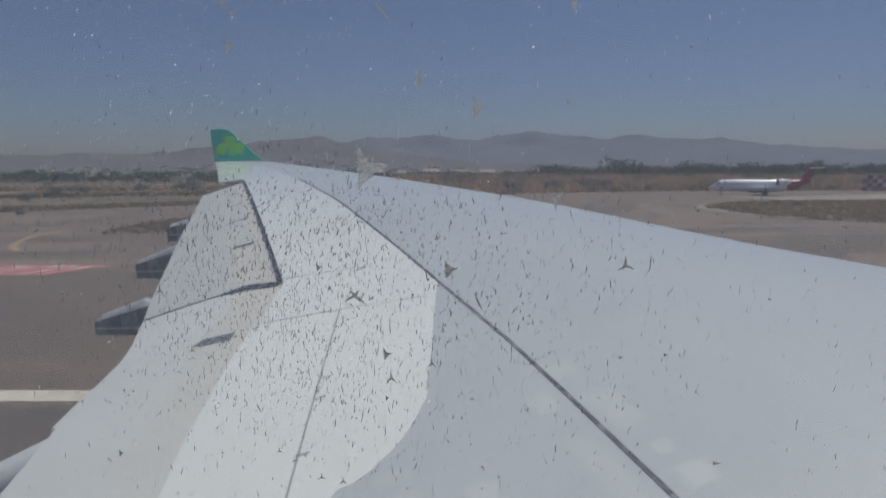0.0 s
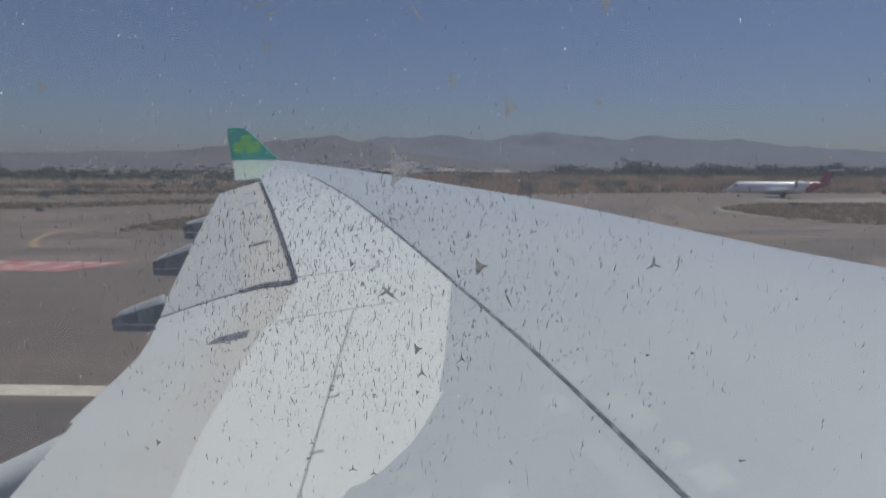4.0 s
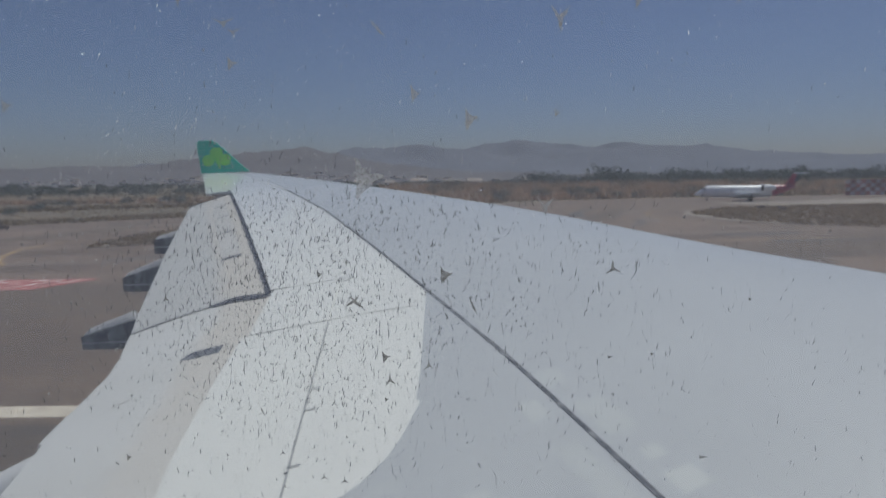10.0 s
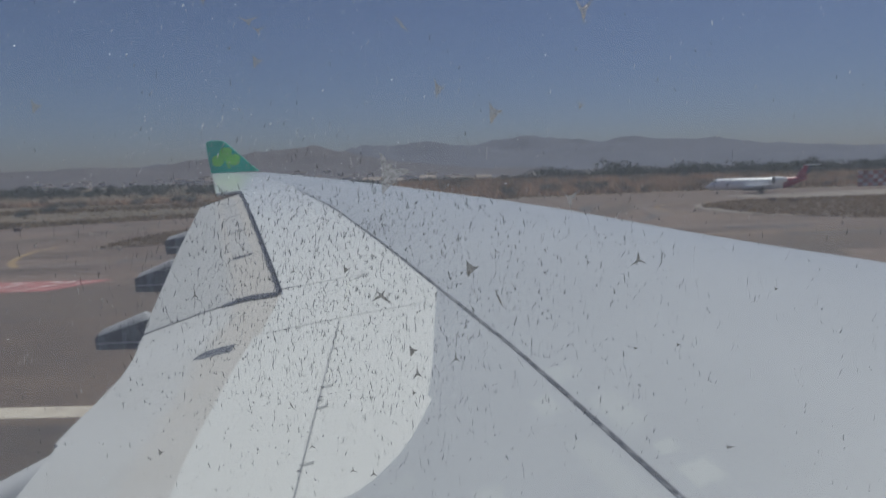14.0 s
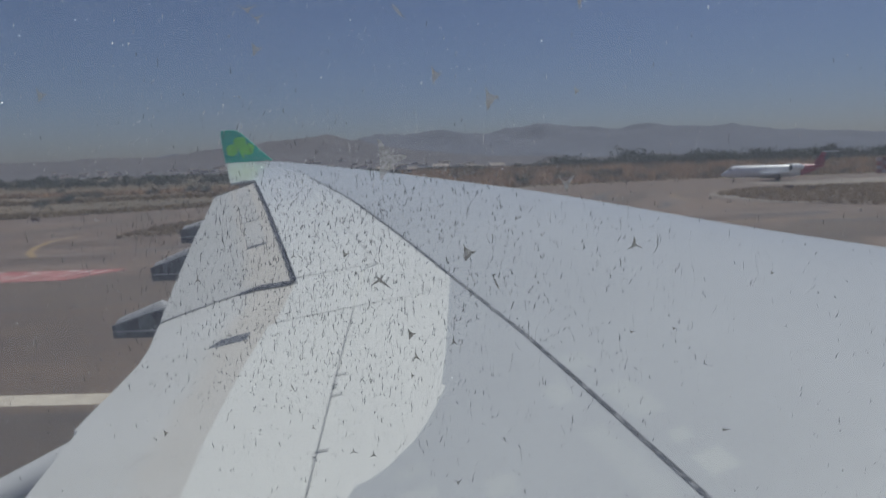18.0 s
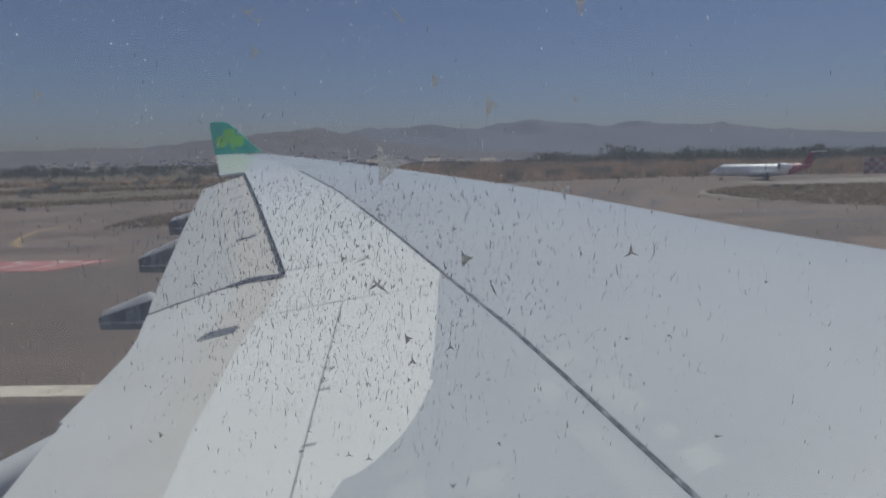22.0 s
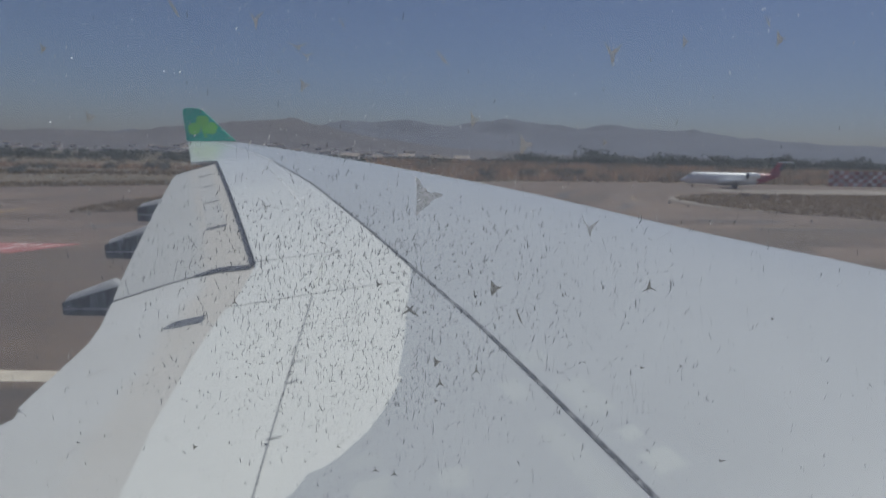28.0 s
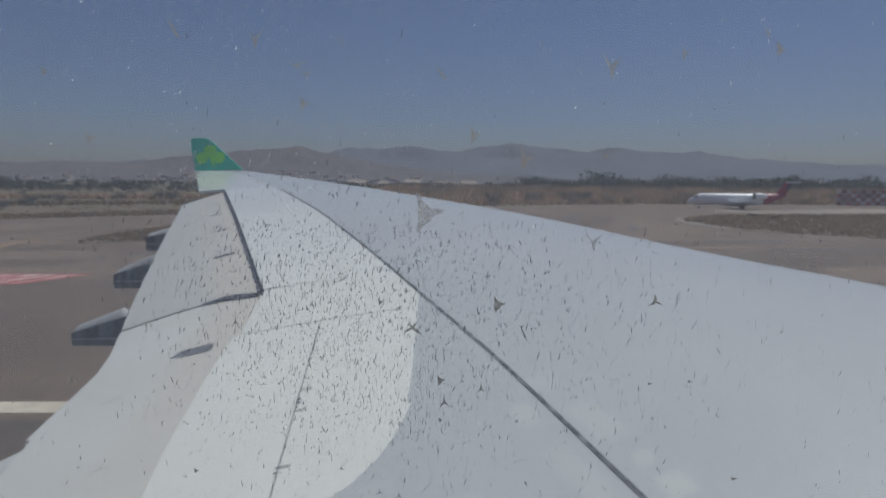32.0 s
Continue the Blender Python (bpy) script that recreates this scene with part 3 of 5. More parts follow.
tufts("scrub_field", scatter(12000, lambda x, y: edge_y(x) + 8 < y < edge_y(x) + 190 and x > -12, -12, 420, 150, 560, 0.0, 0.3, 1.9), SCRUB, 2.2, 0.34, 8, "tall brown scrub and reeds behind the taxiway", "scrub")
tufts("straw_field", scatter(2500, lambda x, y: y > edge_y(x) + 60, -330, -10, 120, 420, 0.0, 0.7, 1.8), STRAW, 0.22, 0.9, 3, "straw-coloured dry grass beyond the taxiway", "grass")


tufts("dry_verge", scatter(5200, lambda x, y: edge_y(x) + 1 < y < edge_y(x) + 17, -180, -8, 30, 190, 0.0, 0.5, 1.5), VERGE, 0.42, 0.3, 6, "brown dry weeds along the taxiway edge", "weeds")
tufts("dry_verge", scatter(2600, lambda x, y: abs(y - edge_y(x) - 72 - 5 * math.sin(x * 0.06)) < 4, -260, -8, 60, 300, 0.0, 0.5, 1.6), VERGE, 0.8, 0.5, 6, "brown dry weeds along a ditch in the field", "weeds")
tufts("dry_verge", scatter(3000, lambda x, y: abs(y - edge_y(x) - 135 - 9 * math.sin(x * 0.04)) < 7, -330, -8, 60, 360, 0.0, 0.5, 1.6), SCRUB, 1.0, 0.6, 6, "brown dry weeds along a ditch in the field", "weeds")


# ---------------------------------------------------------------- bushes and trees
def foliage(n, rx, ry, rz, cz, leaf, seed, hollow=0.45):
    r = np.random.default_rng(seed)
    lobes = [(rx * float(np.clip(r.normal(0, 0.4), -0.7, 0.7)), ry * float(np.clip(r.normal(0, 0.4), -0.7, 0.7)), cz + rz * float(np.clip(r.normal(0, 0.28), -0.42, 0.42)), r.uniform(0.35, 0.7)) for _ in range(7)]
    verts, faces = [], []
    for _ in range(n):
        lx, ly, lz, ls = lobes[r.integers(0, 7)]
        d = r.normal(size=3)
        d /= np.linalg.norm(d)
        q = r.uniform(hollow, 1.0) * ls
        c = np.array([lx + d[0] * rx * q, ly + d[1] * ry * q, max(leaf * 0.3, lz + d[2] * rz * q)])
        u, w = r.normal(size=3), r.normal(size=3)
        u /= np.linalg.norm(u)
        w -= u * (w @ u)
        w /= np.linalg.norm(w)
        s = leaf * r.uniform(0.5, 1.2)
        k = len(verts)
        verts += [c - u * s, c - w * s * 0.45, c + u * s, c + w * s * 0.45]
        faces.append((k, k + 1, k + 2, k + 3))
    return [tuple(v) for v in verts], faces


def tree(height, width, seed, label):
    ob = thing("tree", label, "tree", group="trees behind the airfield")
    r = np.random.default_rng(seed)
    prof = [(0, 0.05 * height * 0.5, 0), (0.15 * height, 0.03 * height * 0.5, 0), (0.5 * height, 0.02 * height * 0.5, 0), (0.8 * height, 0.008 * height, 0)]
    v, f = lathe(prof, 7)
    v = [(z, y, x) for x, y, z in v]
    for k in range(5):
        a, b = r.uniform(0, 6.28), height * r.uniform(0.3, 0.6)
        tip = Vector((math.cos(a) * width * 0.4, math.sin(a) * width * 0.4, b + height * 0.22))
        base, q = Vector((0, 0, b)), height * 0.012
        i = len(v)
        v += [tuple(base + Vector((q, 0, 0))), tuple(base + Vector((-q, q, 0))), tuple(base + Vector((-q, -q, 0))), tuple(tip)]
        f += [(i, i + 1, i + 3), (i + 1, i + 2, i + 3), (i + 2, i, i + 3)]
    solid("trunk", v, f, BARK, ob)
    cv, cf = foliage(520, width * 0.6, width * 0.6, height * 0.5, height * 0.46, 0.085 * height, seed)
    cr = new("crown", mesh("crown", cv, cf, LEAF))
    cr.parent = ob
    return ob


def bush(w, h, seed, label):
    ob = thing("bush", label, "bush", group="bushes in the dry field")
    v, f = [], []
    r = np.random.default_rng(seed)
    for k in range(6):
        a = r.uniform(0, 6.28)
        i = len(v)
        v += [(0.05, 0, 0), (-0.04, 0.05, 0), (-0.04, -0.05, 0), (math.cos(a) * w * 0.3, math.sin(a) * w * 0.3, h * 0.7)]
        f += [(i, i + 1, i + 3), (i + 1, i + 2, i + 3), (i + 2, i, i + 3)]
    solid("stems", v, f, BARK, ob)
    cv, cf = foliage(260, w / 2, w / 2, h * 0.5, h * 0.5, 0.11 * h, seed)
    cr = new("leaves", mesh("leaves", cv, cf, LEAF))
    cr.parent = ob
    return ob


TREES = [tree(8.0, 7.0, 11, "dark olive-green tree with a rounded ragged crown"), tree(6.0, 6.5, 12, "low spreading dark olive-green tree"), tree(10.0, 7.5, 13, "tall dark green tree with a broken crown"), tree(5.0, 4.5, 14, "small dusty green tree")]
BUSHES = [bush(4.5, 2.6, 21, "dusty grey-green bush in dry grass"), bush(7.0, 2.8, 22, "broad low grey-green bush in dry grass"), bush(3.0, 1.9, 23, "small round dark bush in dry grass")]


def plant(kind, i, x, y, s=1.0, a=0.0):
    src = kind[i]
    m = pose(x, y, 0, 0, 0, a)
    made = copy_thing(src, m)
    made.scale = (s, s, s * (0.9 + 0.2 * ((x * 7 + y) % 1)))
    return made


for x in np.arange(-20, 345, 3.3):
    y = 420 + 0.35 * x + rng.uniform(-30, 40)
    plant(TREES, int(rng.choice([1, 1, 3])), x + rng.uniform(-3, 3), y, rng.uniform(0.9, 1.25) * float(np.interp(x, [-20, 90], [0.65, 1.0])), rng.uniform(0, 360))
for x in np.arange(-330, -25, 5.0):
    plant(TREES, int(rng.choice([1, 3])), x, 385 + rng.uniform(-12, 50) + 0.1 * x, rng.uniform(0.75, 1.15), rng.uniform(0, 360))
plant(TREES, 1, 196, 402, 2.3, 40)
plant(TREES, 0, 207, 405, 1.9, 90)
plant(TREES, 1, 188, 407, 2.0, 200)
plant(TREES, 1, 218, 409, 2.1, 300)
plant(TREES, 1, 47, 219, 0.85, 10)
plant(TREES, 3, 50.5, 221, 0.8, 70)
plant(TREES, 3, 43, 222, 0.7, 170)
for x, y, i, s in ((31, 203, 0, 1.5), (34, 206, 1, 1.0), (54, 205, 1, 1.0), (60, 208, 0, 0.9), (90, 222, 1, 0.9), (47, 214, 2, 1.2), (-82.2, 150, 0, 1.0), (-93, 176.5, 1, 0.7), (-90, 177.5, 0, 0.8), (-83.3, 196.6, 0, 1.1), (-119.7, 214, 0, 1.1), (-73.8, 125.5, 2, 1.0), (-74.7, 202.4, 2, 1.6), (-71.4, 203, 0, 1.2),
                   (15, 196, 2, 1.1), (106, 240, 0, 1.2), (118, 232, 1, 0.8), (150, 262, 0, 1.3), (75, 214, 2, 1.1)):
    plant(BUSHES, i, x, y, s, (x * 37) % 360)
for _ in range(70):
    x = rng.uniform(-5, 330)
    plant(BUSHES, int(rng.integers(0, 3)), x, edge_y(x) + rng.uniform(8, 130), rng.uniform(0.8, 1.7), rng.uniform(0, 360))
for src in TREES + BUSHES:
    src.matrix_world = pose(random.uniform(-330, -250), random.uniform(420, 460), 0)

# taller dry reeds in front of the trees
tufts("reed_bed", scatter(3500, lambda x, y: abs(y - 345 - 0.3 * x) < 30, -20, 420, 300, 560, 0.0, 0.7, 1.3), SCRUB, 4.0, 0.8, 8, "tall dry brown reeds before the tree belt", "reeds")

# thickets: crowns of uneven height with gaps between them
def thicket(places, label):
    tv, tf = [], []
    for x, y, h, n in places:
        cv, cf = foliage(n, h * rng.uniform(0.55, 0.95), h * 0.7, h * 0.5, h * 0.48, h * 0.085, int(rng.integers(0, 9999)), 0.6)
        k = len(tv)
        tv += [(x + a, y + b, c) for a, b, c in cv]
        tf += [tuple(i + k for i in q) for q in cf]
    tagged(new("thicket", mesh("thicket", tv, tf, LEAF)), label, "thicket", kind="stuff")


def ragged(x):
    return 0.5 + 0.25 * math.sin(x * 0.13) + 0.15 * math.sin(x * 0.41 + 1) + 0.1 * math.sin(x * 1.1 + 2)


thicket([(x, 400 + 0.3 * x + rng.uniform(-20, 20), (6.0 + 9.5 * ragged(x) ** 1.1 * rng.uniform(0.75, 1.15)) * float(np.interp(x, [-110, -40, 30, 110], [0.28, 0.36, 0.55, 1.0])), 230) for x in np.arange(-110, 430, 2.2)], "dark olive thicket along the far field")
thicket([(x, 330 + 0.3 * x + rng.uniform(-16, 16), 3.5 + 5.0 * ragged(x * 1.7) * rng.uniform(0.6, 1.2), 170) for x in np.arange(-10, 400, 3.6) if ragged(x * 0.9 + 3) > 0.4], "loose dark trees standing in the scrub")
thicket([(x, 640 + 0.2 * x + rng.uniform(-60, 60), 7 + 12 * ragged(x * 0.6 + 1) ** 1.2 * rng.uniform(0.7, 1.2), 130) for x in np.arange(90, 640, 4.0)], "second belt of dark trees far beyond the scrub")
thicket([(x, 352 + 0.13 * x + rng.uniform(-9, 9), 2.6 + 4.6 * ragged(x * 1.3 + 4) * rng.uniform(0.7, 1.15), 120) for x in np.arange(-330, -60, 2.0)], "low dark hedge across the dry field")

# woods and orchards out to the foothills
wv, wf = [], []
for _ in range(900):
    d = rng.uniform(430, 1700)
    az = rng.uniform(-36, 38)
    if math.sin(d * 0.011 + az * 0.35) + math.sin(az * 0.9 + 2) * 0.6 < 0.15:
        continue
    x, y, h = d * math.sin(radians(az)), d * math.cos(radians(az)), rng.uniform(3.5, 7.5)
    cv, cf = foliage(34, h * 1.3, h * 1.3, h * 0.45, h * 0.45, h * 0.34, int(rng.integers(0, 9999)))
    k = len(wv)
    wv += [(x + a, y + b, c) for a, b, c in cv]
    wf += [tuple(i + k for i in q) for q in cf]
tagged(new("far_woods", mesh("far_woods", wv, wf, LEAF)), "dark olive groves on the plain below the hills", "woods", kind="stuff")


# ---------------------------------------------------------------- hills
def hills(name, r0, r1, heights, mat, label, seed):
    azs = np.linspace(-60, 60, 420)
    ts = np.linspace(0, 1, 24)
    nz = noise.fractal

    def f(az, t):
        r = r0 + (r1 - r0) * t
        top = float(np.interp(az, [a for a, _ in heights], [h for _, h in heights])) / 1252 * r1
        x, y = r * math.sin(radians(az)), r * math.cos(radians(az))
        rough = nz(Vector((x * 0.0032 + seed, y * 0.0032, 0)), 0.8, 2.2, 7)
        return (x, y, max(-4, top * (t ** 1.3) * (1 + 0.15 * rough * t) + 9 * rough * t - 3))
    v, fc = sheet(f, list(azs), list(ts))
    tagged(new(name, mesh(name, v, fc, mat, True)), label, "hills", kind="structure")
    return f


# no air between the ranges: their base colours hold the haze
hills("far_mountains", 3300, 4700, [(-60, 18), (-45, 20), (-30, 26), (-22, 32), (-18, 38), (-10, 50), (-7, 58), (-4, 60), (1, 64), (3, 62), (7, 68), (10, 64), (15, 63), (20, 57), (23, 56), (27, 46), (31, 37), (45, 30), (60, 25)], HILL, "mountain range on the horizon, distance haze painted in as blue-grey", 3.1)
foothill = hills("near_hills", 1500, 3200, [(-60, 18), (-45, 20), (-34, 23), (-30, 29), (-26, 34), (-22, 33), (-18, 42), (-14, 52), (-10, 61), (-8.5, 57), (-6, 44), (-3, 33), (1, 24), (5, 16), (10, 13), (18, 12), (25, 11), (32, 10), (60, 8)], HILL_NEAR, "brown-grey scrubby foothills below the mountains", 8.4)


# ---------------------------------------------------------------- buildings on the plain
def shed(x, y, w, d, h, turn, mat, label, windows=4, pitch=0.16, cover=None):
    ob = thing("building", label, "building", (x, y, 0), turn)
    solid("wall", *box_mesh(-w / 2, w / 2, -d / 2, d / 2, 0, h), mat, ob)
    e = 0.4
    v = [(-w / 2 - e, -d / 2 - e, h), (w / 2 + e, -d / 2 - e, h), (w / 2 + e, d / 2 + e, h), (-w / 2 - e, d / 2 + e, h), (-w / 2 - e, 0, h + d * pitch), (w / 2 + e, 0, h + d * pitch)]
    solid("roof", v, [(0, 1, 5, 4), (2, 3, 4, 5), (0, 4, 3), (1, 2, 5), (3, 2, 1, 0)], cover or ROOF, ob)
    for i in range(windows):
        cx = -w / 2 + w * (i + 0.5) / windows
        solid("window", *box_mesh(cx - w / windows * 0.22, cx + w / windows * 0.22, -d / 2 - 0.06, -d / 2 + 0.02, h * 0.35, h * 0.75), JET_DARK, ob)
    return ob


for x, y, w, d, h, a, k in ((-86, 900, 22, 14, 4.5, -4, 4), (-52, 880, 12, 10, 4, 6, 3), (22, 940, 16, 12, 4.5, 0, 3),
                            (60, 1000, 22, 14, 5, 8, 3), (-20, 1150, 26, 16, 6, -5, 4), (150, 1080, 30, 16, 5, -10, 4)):
    shed(x, y, w, d, h, a, WALL_PALE, "low pale farm building with a tin roof", k, 0.3, ROOF_BRIGHT)
for k in range(110):
    hx, hy, hz = foothill(rng.uniform(-31, 20), rng.uniform(0.04, 0.4) ** 1.2)
    house = shed(hx, hy, rng.uniform(9, 21), rng.uniform(9, 15), rng.uniform(3.5, 6.5), rng.uniform(-45, 45), WALL_PALE, "distant pale house with a dusty tiled roof", 0, rng.uniform(0.12, 0.3), ROOF_PALE)
    house.location.z = hz - 0.6

# long blue terminal block and two towers, off beyond the scrub
term = thing("terminal_building", "long dark blue flat-roofed building beyond the scrub", "building", (560, 640, 0), -12)
solid("wall", *box_mesh(-60, 60, -14, 14, 0, 16), BLUE_WALL, term)
solid("roof", *box_mesh(-61, 61, -15, 15, 16, 17), ROOF, term)
for i in range(12):
    solid("window", *box_mesh(-56 + i * 9.6, -50 + i * 9.6, -14.1, -13.9, 5, 12), JET_DARK, term)
for i in (0, 1):
    solid("roof_tower", *box_mesh(18 + i * 14, 26 + i * 14, -4, 4, 17, 23), WALL_PALE, term)


# red and white checkered fence panel by the lane
fence = thing("checkered_barrier", "faded red and white checkered barrier standing in scrub", "barrier", (133.0, 205.5, 0), 18)
cell = {}
for i in range(17):
    for j in range(4):
        k = (i + j) % 2
        if k not in cell:
            v, f = box_mesh(-0.93, 0.93, -0.06, 0.06, 0, 1.10)
            ob = cell[k] = solid("panel", v, f, (CHECK_RED, CHECK_WHITE)[k], fence, bevel=0.03)
        else:
            ob = new("panel", cell[k].data)
            ob.parent = fence
        ob.location = (-15.2 + i * 1.9, 0, 0.3 + j * 1.13)
for i in range(8):
    solid("post", *box_mesh(-15.6 + i * 4.45, -15.4 + i * 4.45, 0.08, 0.24, 0, 4.7), STEEL, fence)


# ---------------------------------------------------------------- taxiway furniture
def guidance_sign(x, y, turn):
    ob = thing("taxiway_sign", "dark brown low taxiway sign box on legs in dry grass", "sign", (x, y, 0.09), turn, "taxiway signs")
    solid("sign_box", *box_mesh(-0.68, 0.68, -0.15, 0.15, 0.2, 0.6), SIGN_BROWN, ob, bevel=0.04)
    for sx in (-0.5, 0.5):
        solid("leg", *box_mesh(sx - 0.05, sx + 0.05, -0.05, 0.05, 0, 0.2), STEEL, ob)


guidance_sign(58.1, 124.3, 8)
guidance_sign(58.4, 117.4, 8)
guidance_sign(-52.6, 87.9, -25)


def edge_light(x, y, z=0.03):
    ob = thing("taxiway_light", "small pale taxiway edge light on a stub", "light", (x, y, z), 0, "taxiway lights")
    solid("base", *lathe_up([(0, 0.2), (0.05, 0.2), (0.07, 0.1)]), STEEL, ob)
    solid("stem", *lathe_up([(0.07, 0.05), (0.2, 0.05)]), LINE_YELLOW, ob)
    solid("lens", *lathe_up([(0.2, 0.11), (0.3, 0.10), (0.35, 0.05)]), LINE_WHITE, ob)
    return ob


def lathe_up(prof, n=10):
    v, f = lathe([(z, r, 0) for z, r in prof], n)
    return [(c, b, a) for a, b, c in v], f


edge_light(35.6, 99.4).scale = (1.7, 1.7, 1.3)
for x, y in ((35.5, 92), (-38, 66), (-40.5, 52), (24, 150), (52, 166), (-50, 108), (-28, 61.4), (40, 70.5)):
    edge_light(x, y)


# ---------------------------------------------------------------- parked regional jet
def regional_jet(x, y, turn):
    jet = thing("regional_jet", "white twin-engine regional jet with a crimson tail on the far taxiway", "aeroplane", (x, y, 0.04), turn)
    prof = [(-13.6, 0.04, 1.52), (-13.2, 0.24, 1.56), (-12.6, 0.50, 1.66), (-11.9, 0.80, 1.83), (-11.2, 1.08, 2.0), (-10.4, 1.27, 2.13), (-9.6, 1.34, 2.2), (-6, 1.345, 2.2), (5.0, 1.345, 2.2), (7.5, 1.22, 2.32), (9.8, 0.9, 2.62), (11.8, 0.5, 2.95), (13.2, 0.2, 3.15)]
    solid("fuselage", *lathe(prof, 28), JET_WHITE, jet, "white fuselage", True)
    solid("tail_cone", *lathe([(7.0, 1.262, 2.298), (7.5, 1.235, 2.32), (9.8, 0.92, 2.62), (11.8, 0.52, 2.95), (13.25, 0.22, 3.15)], 28), JET_RED, jet, "crimson tail cone", True)
    for s in (-1, 1):
        v = [(-11.85, 0.12 * s, 2.66), (-11.85, 0.66 * s, 2.38), (-11.1, 1.02 * s, 2.55), (-10.55, 1.22 * s, 2.62), (-10.75, 0.98 * s, 2.98), (-11.25, 0.55 * s, 3.02), (-11.4, 0.12 * s, 3.0)]
        solid("cockpit_window", v + [(a + 0.1, b * 0.9, c - 0.08) for a, b, c in v], [tuple(range(7)), tuple(range(13, 6, -1))] + [(i, (i + 1) % 7, (i + 1) % 7 + 7, i + 7) for i in range(7)], JET_DARK, jet, "dark cockpit glass")
    for i in range(13):
        for s in (-1, 1):
            solid("cabin_window", *box_mesh(-7.55 + i * 0.86, -7.41 + i * 0.86, s * 1.335 - 0.012, s * 1.335 + 0.012, 2.46, 2.64), PANEL_LINE, jet)
    solid("door", *box_mesh(-9.55, -8.65, -1.36, -1.30, 1.45, 3.05), JET_WHITE, jet, bevel=0.02)
    for s in (-1, 1):
        a = [(0.2, 0.9 * s, 1.35), (-3.4, 0.9 * s, 1.35), (1.6, 10.2 * s, 1.95), (3.0, 10.2 * s, 1.95)]
        v = [(px, py, pz + 0.14) for px, py, pz in a] + [(px, py, pz - 0.1) for px, py, pz in a]
        solid("main_wing", [(v[1][0], v[1][1], v[1][2]), v[2], v[3], (2.4, 0.9 * s, 1.49), v[5], v[6], v[7], (2.4, 0.9 * s, 1.3)], [(0, 1, 2, 3), (7, 6, 5, 4), (0, 4, 5, 1), (1, 5, 6, 2), (2, 6, 7, 3), (3, 7, 4, 0)], JET_WHITE, jet, bevel=0.03)
        w = [(1.9, 10.2 * s, 1.95), (3.0, 10.2 * s, 1.95), (3.4, 10.5 * s, 3.0), (2.9, 10.5 * s, 3.0)]
        solid("winglet", w + [(px, py + 0.08 * s, pz) for px, py, pz in w], [(0, 1, 2, 3), (7, 6, 5, 4), (0, 4, 5, 1), (1, 5, 6, 2), (2, 6, 7, 3), (3, 7, 4, 0)], JET_WHITE, jet)
        nv, nf = lathe([(4.1, 0.60, 0), (4.3, 0.72, 0), (5.3, 0.76, 0), (6.5, 0.66, 0), (7.6, 0.44, 0)], 18)
        nac = solid("engine", [(px, py + 1.95 * s, pz + 2.95) for px, py, pz in nv], nf, JET_WHITE, jet, smooth=True)
        iv, jf = lathe([(3.98, 0.58, 0), (4.02, 0.70, 0), (4.34, 0.775, 0), (4.5, 0.77, 0)], 18)
        solid("intake", [(px, py + 1.95 * s, pz + 2.95) for px, py, pz in iv], jf, JET_DARK, nac)
        solid("pylon", *box_mesh(5.0, 6.8, min(1.0 * s, 1.5 * s), max(1.0 * s, 1.5 * s), 2.75, 2.9), JET_WHITE, jet)
        tp = [(12.7, 0.05 * s, 6.2), (14.9, 0.05 * s, 6.2), (15.8, 3.1 * s, 6.25), (14.7, 3.1 * s, 6.25)]
        solid("tailplane", tp + [(px, py, pz - 0.24) for px, py, pz in tp], [(0, 1, 2, 3), (7, 6, 5, 4), (0, 4, 5, 1), (1, 5, 6, 2), (2, 6, 7, 3), (3, 7, 4, 0)], JET_WHITE, jet)
        gear = solid("main_gear", *box_mesh(1.35, 1.65, 1.55 * s - 0.12, 1.55 * s + 0.12, 0.3, 1.4), JET_DARK, jet)
        for o in (-0.2, 0.2):
            gv, gf = lathe([(-0.1, 0.36, 0), (-0.06, 0.38, 0), (0.06, 0.38, 0), (0.1, 0.36, 0)], 16)
            solid("wheel", [(1.5 + b, 1.55 * s + o + a, 0.38 + c) for a, b, c in gv], gf, TYRE, gear)
    fin = [(9.0, 3.0), (10.4, 3.4), (12.6, 6.15), (14.3, 6.15), (12.9, 3.1), (11.5, 2.9)]
    n = len(fin)
    solid("fin", [(a, -0.13, b) for a, b in fin] + [(a, 0.13, b) for a, b in fin], [tuple(range(n)), tuple(range(2 * n - 1, n - 1, -1))] + [(i, (i + 1) % n, (i + 1) % n + n, i + n) for i in range(n)], JET_RED, jet, "crimson tail fin", bevel=0.03)
    tip = [(13.05, 4.2), (13.75, 6.16), (14.55, 6.16), (13.75, 4.2)]
    solid("rudder", [(a, -0.15, b) for a, b in tip] + [(a, 0.15, b) for a, b in tip], [(0, 1, 2, 3), (7, 6, 5, 4)] + [(i, (i + 1) % 4, (i + 1) % 4 + 4, i + 4) for i in range(4)], JET_NAVY, jet, "navy blue rudder")
    # added grey bulge stands in for the shade round wing roots and gear
    solid("belly_fairing", *lathe([(-3.9, 0.15, 1.15), (-3.2, 0.62, 1.35), (-1.5, 0.85, 1.45), (1.5, 0.88, 1.45), (3.0, 0.6, 1.4), (4.0, 0.15, 1.3)], 18), FAIR, jet, "grey belly fairing between the wings", True)
    ng = solid("nose_gear", *box_mesh(-10.2, -10.05, -0.06, 0.06, 0.25, 1.2), STEEL, jet)
    for o in (-0.16, 0.16):
        gv, gf = lathe([(-0.07, 0.24, 0), (-0.04, 0.26, 0), (0.04, 0.26, 0), (0.07, 0.24, 0)], 14)
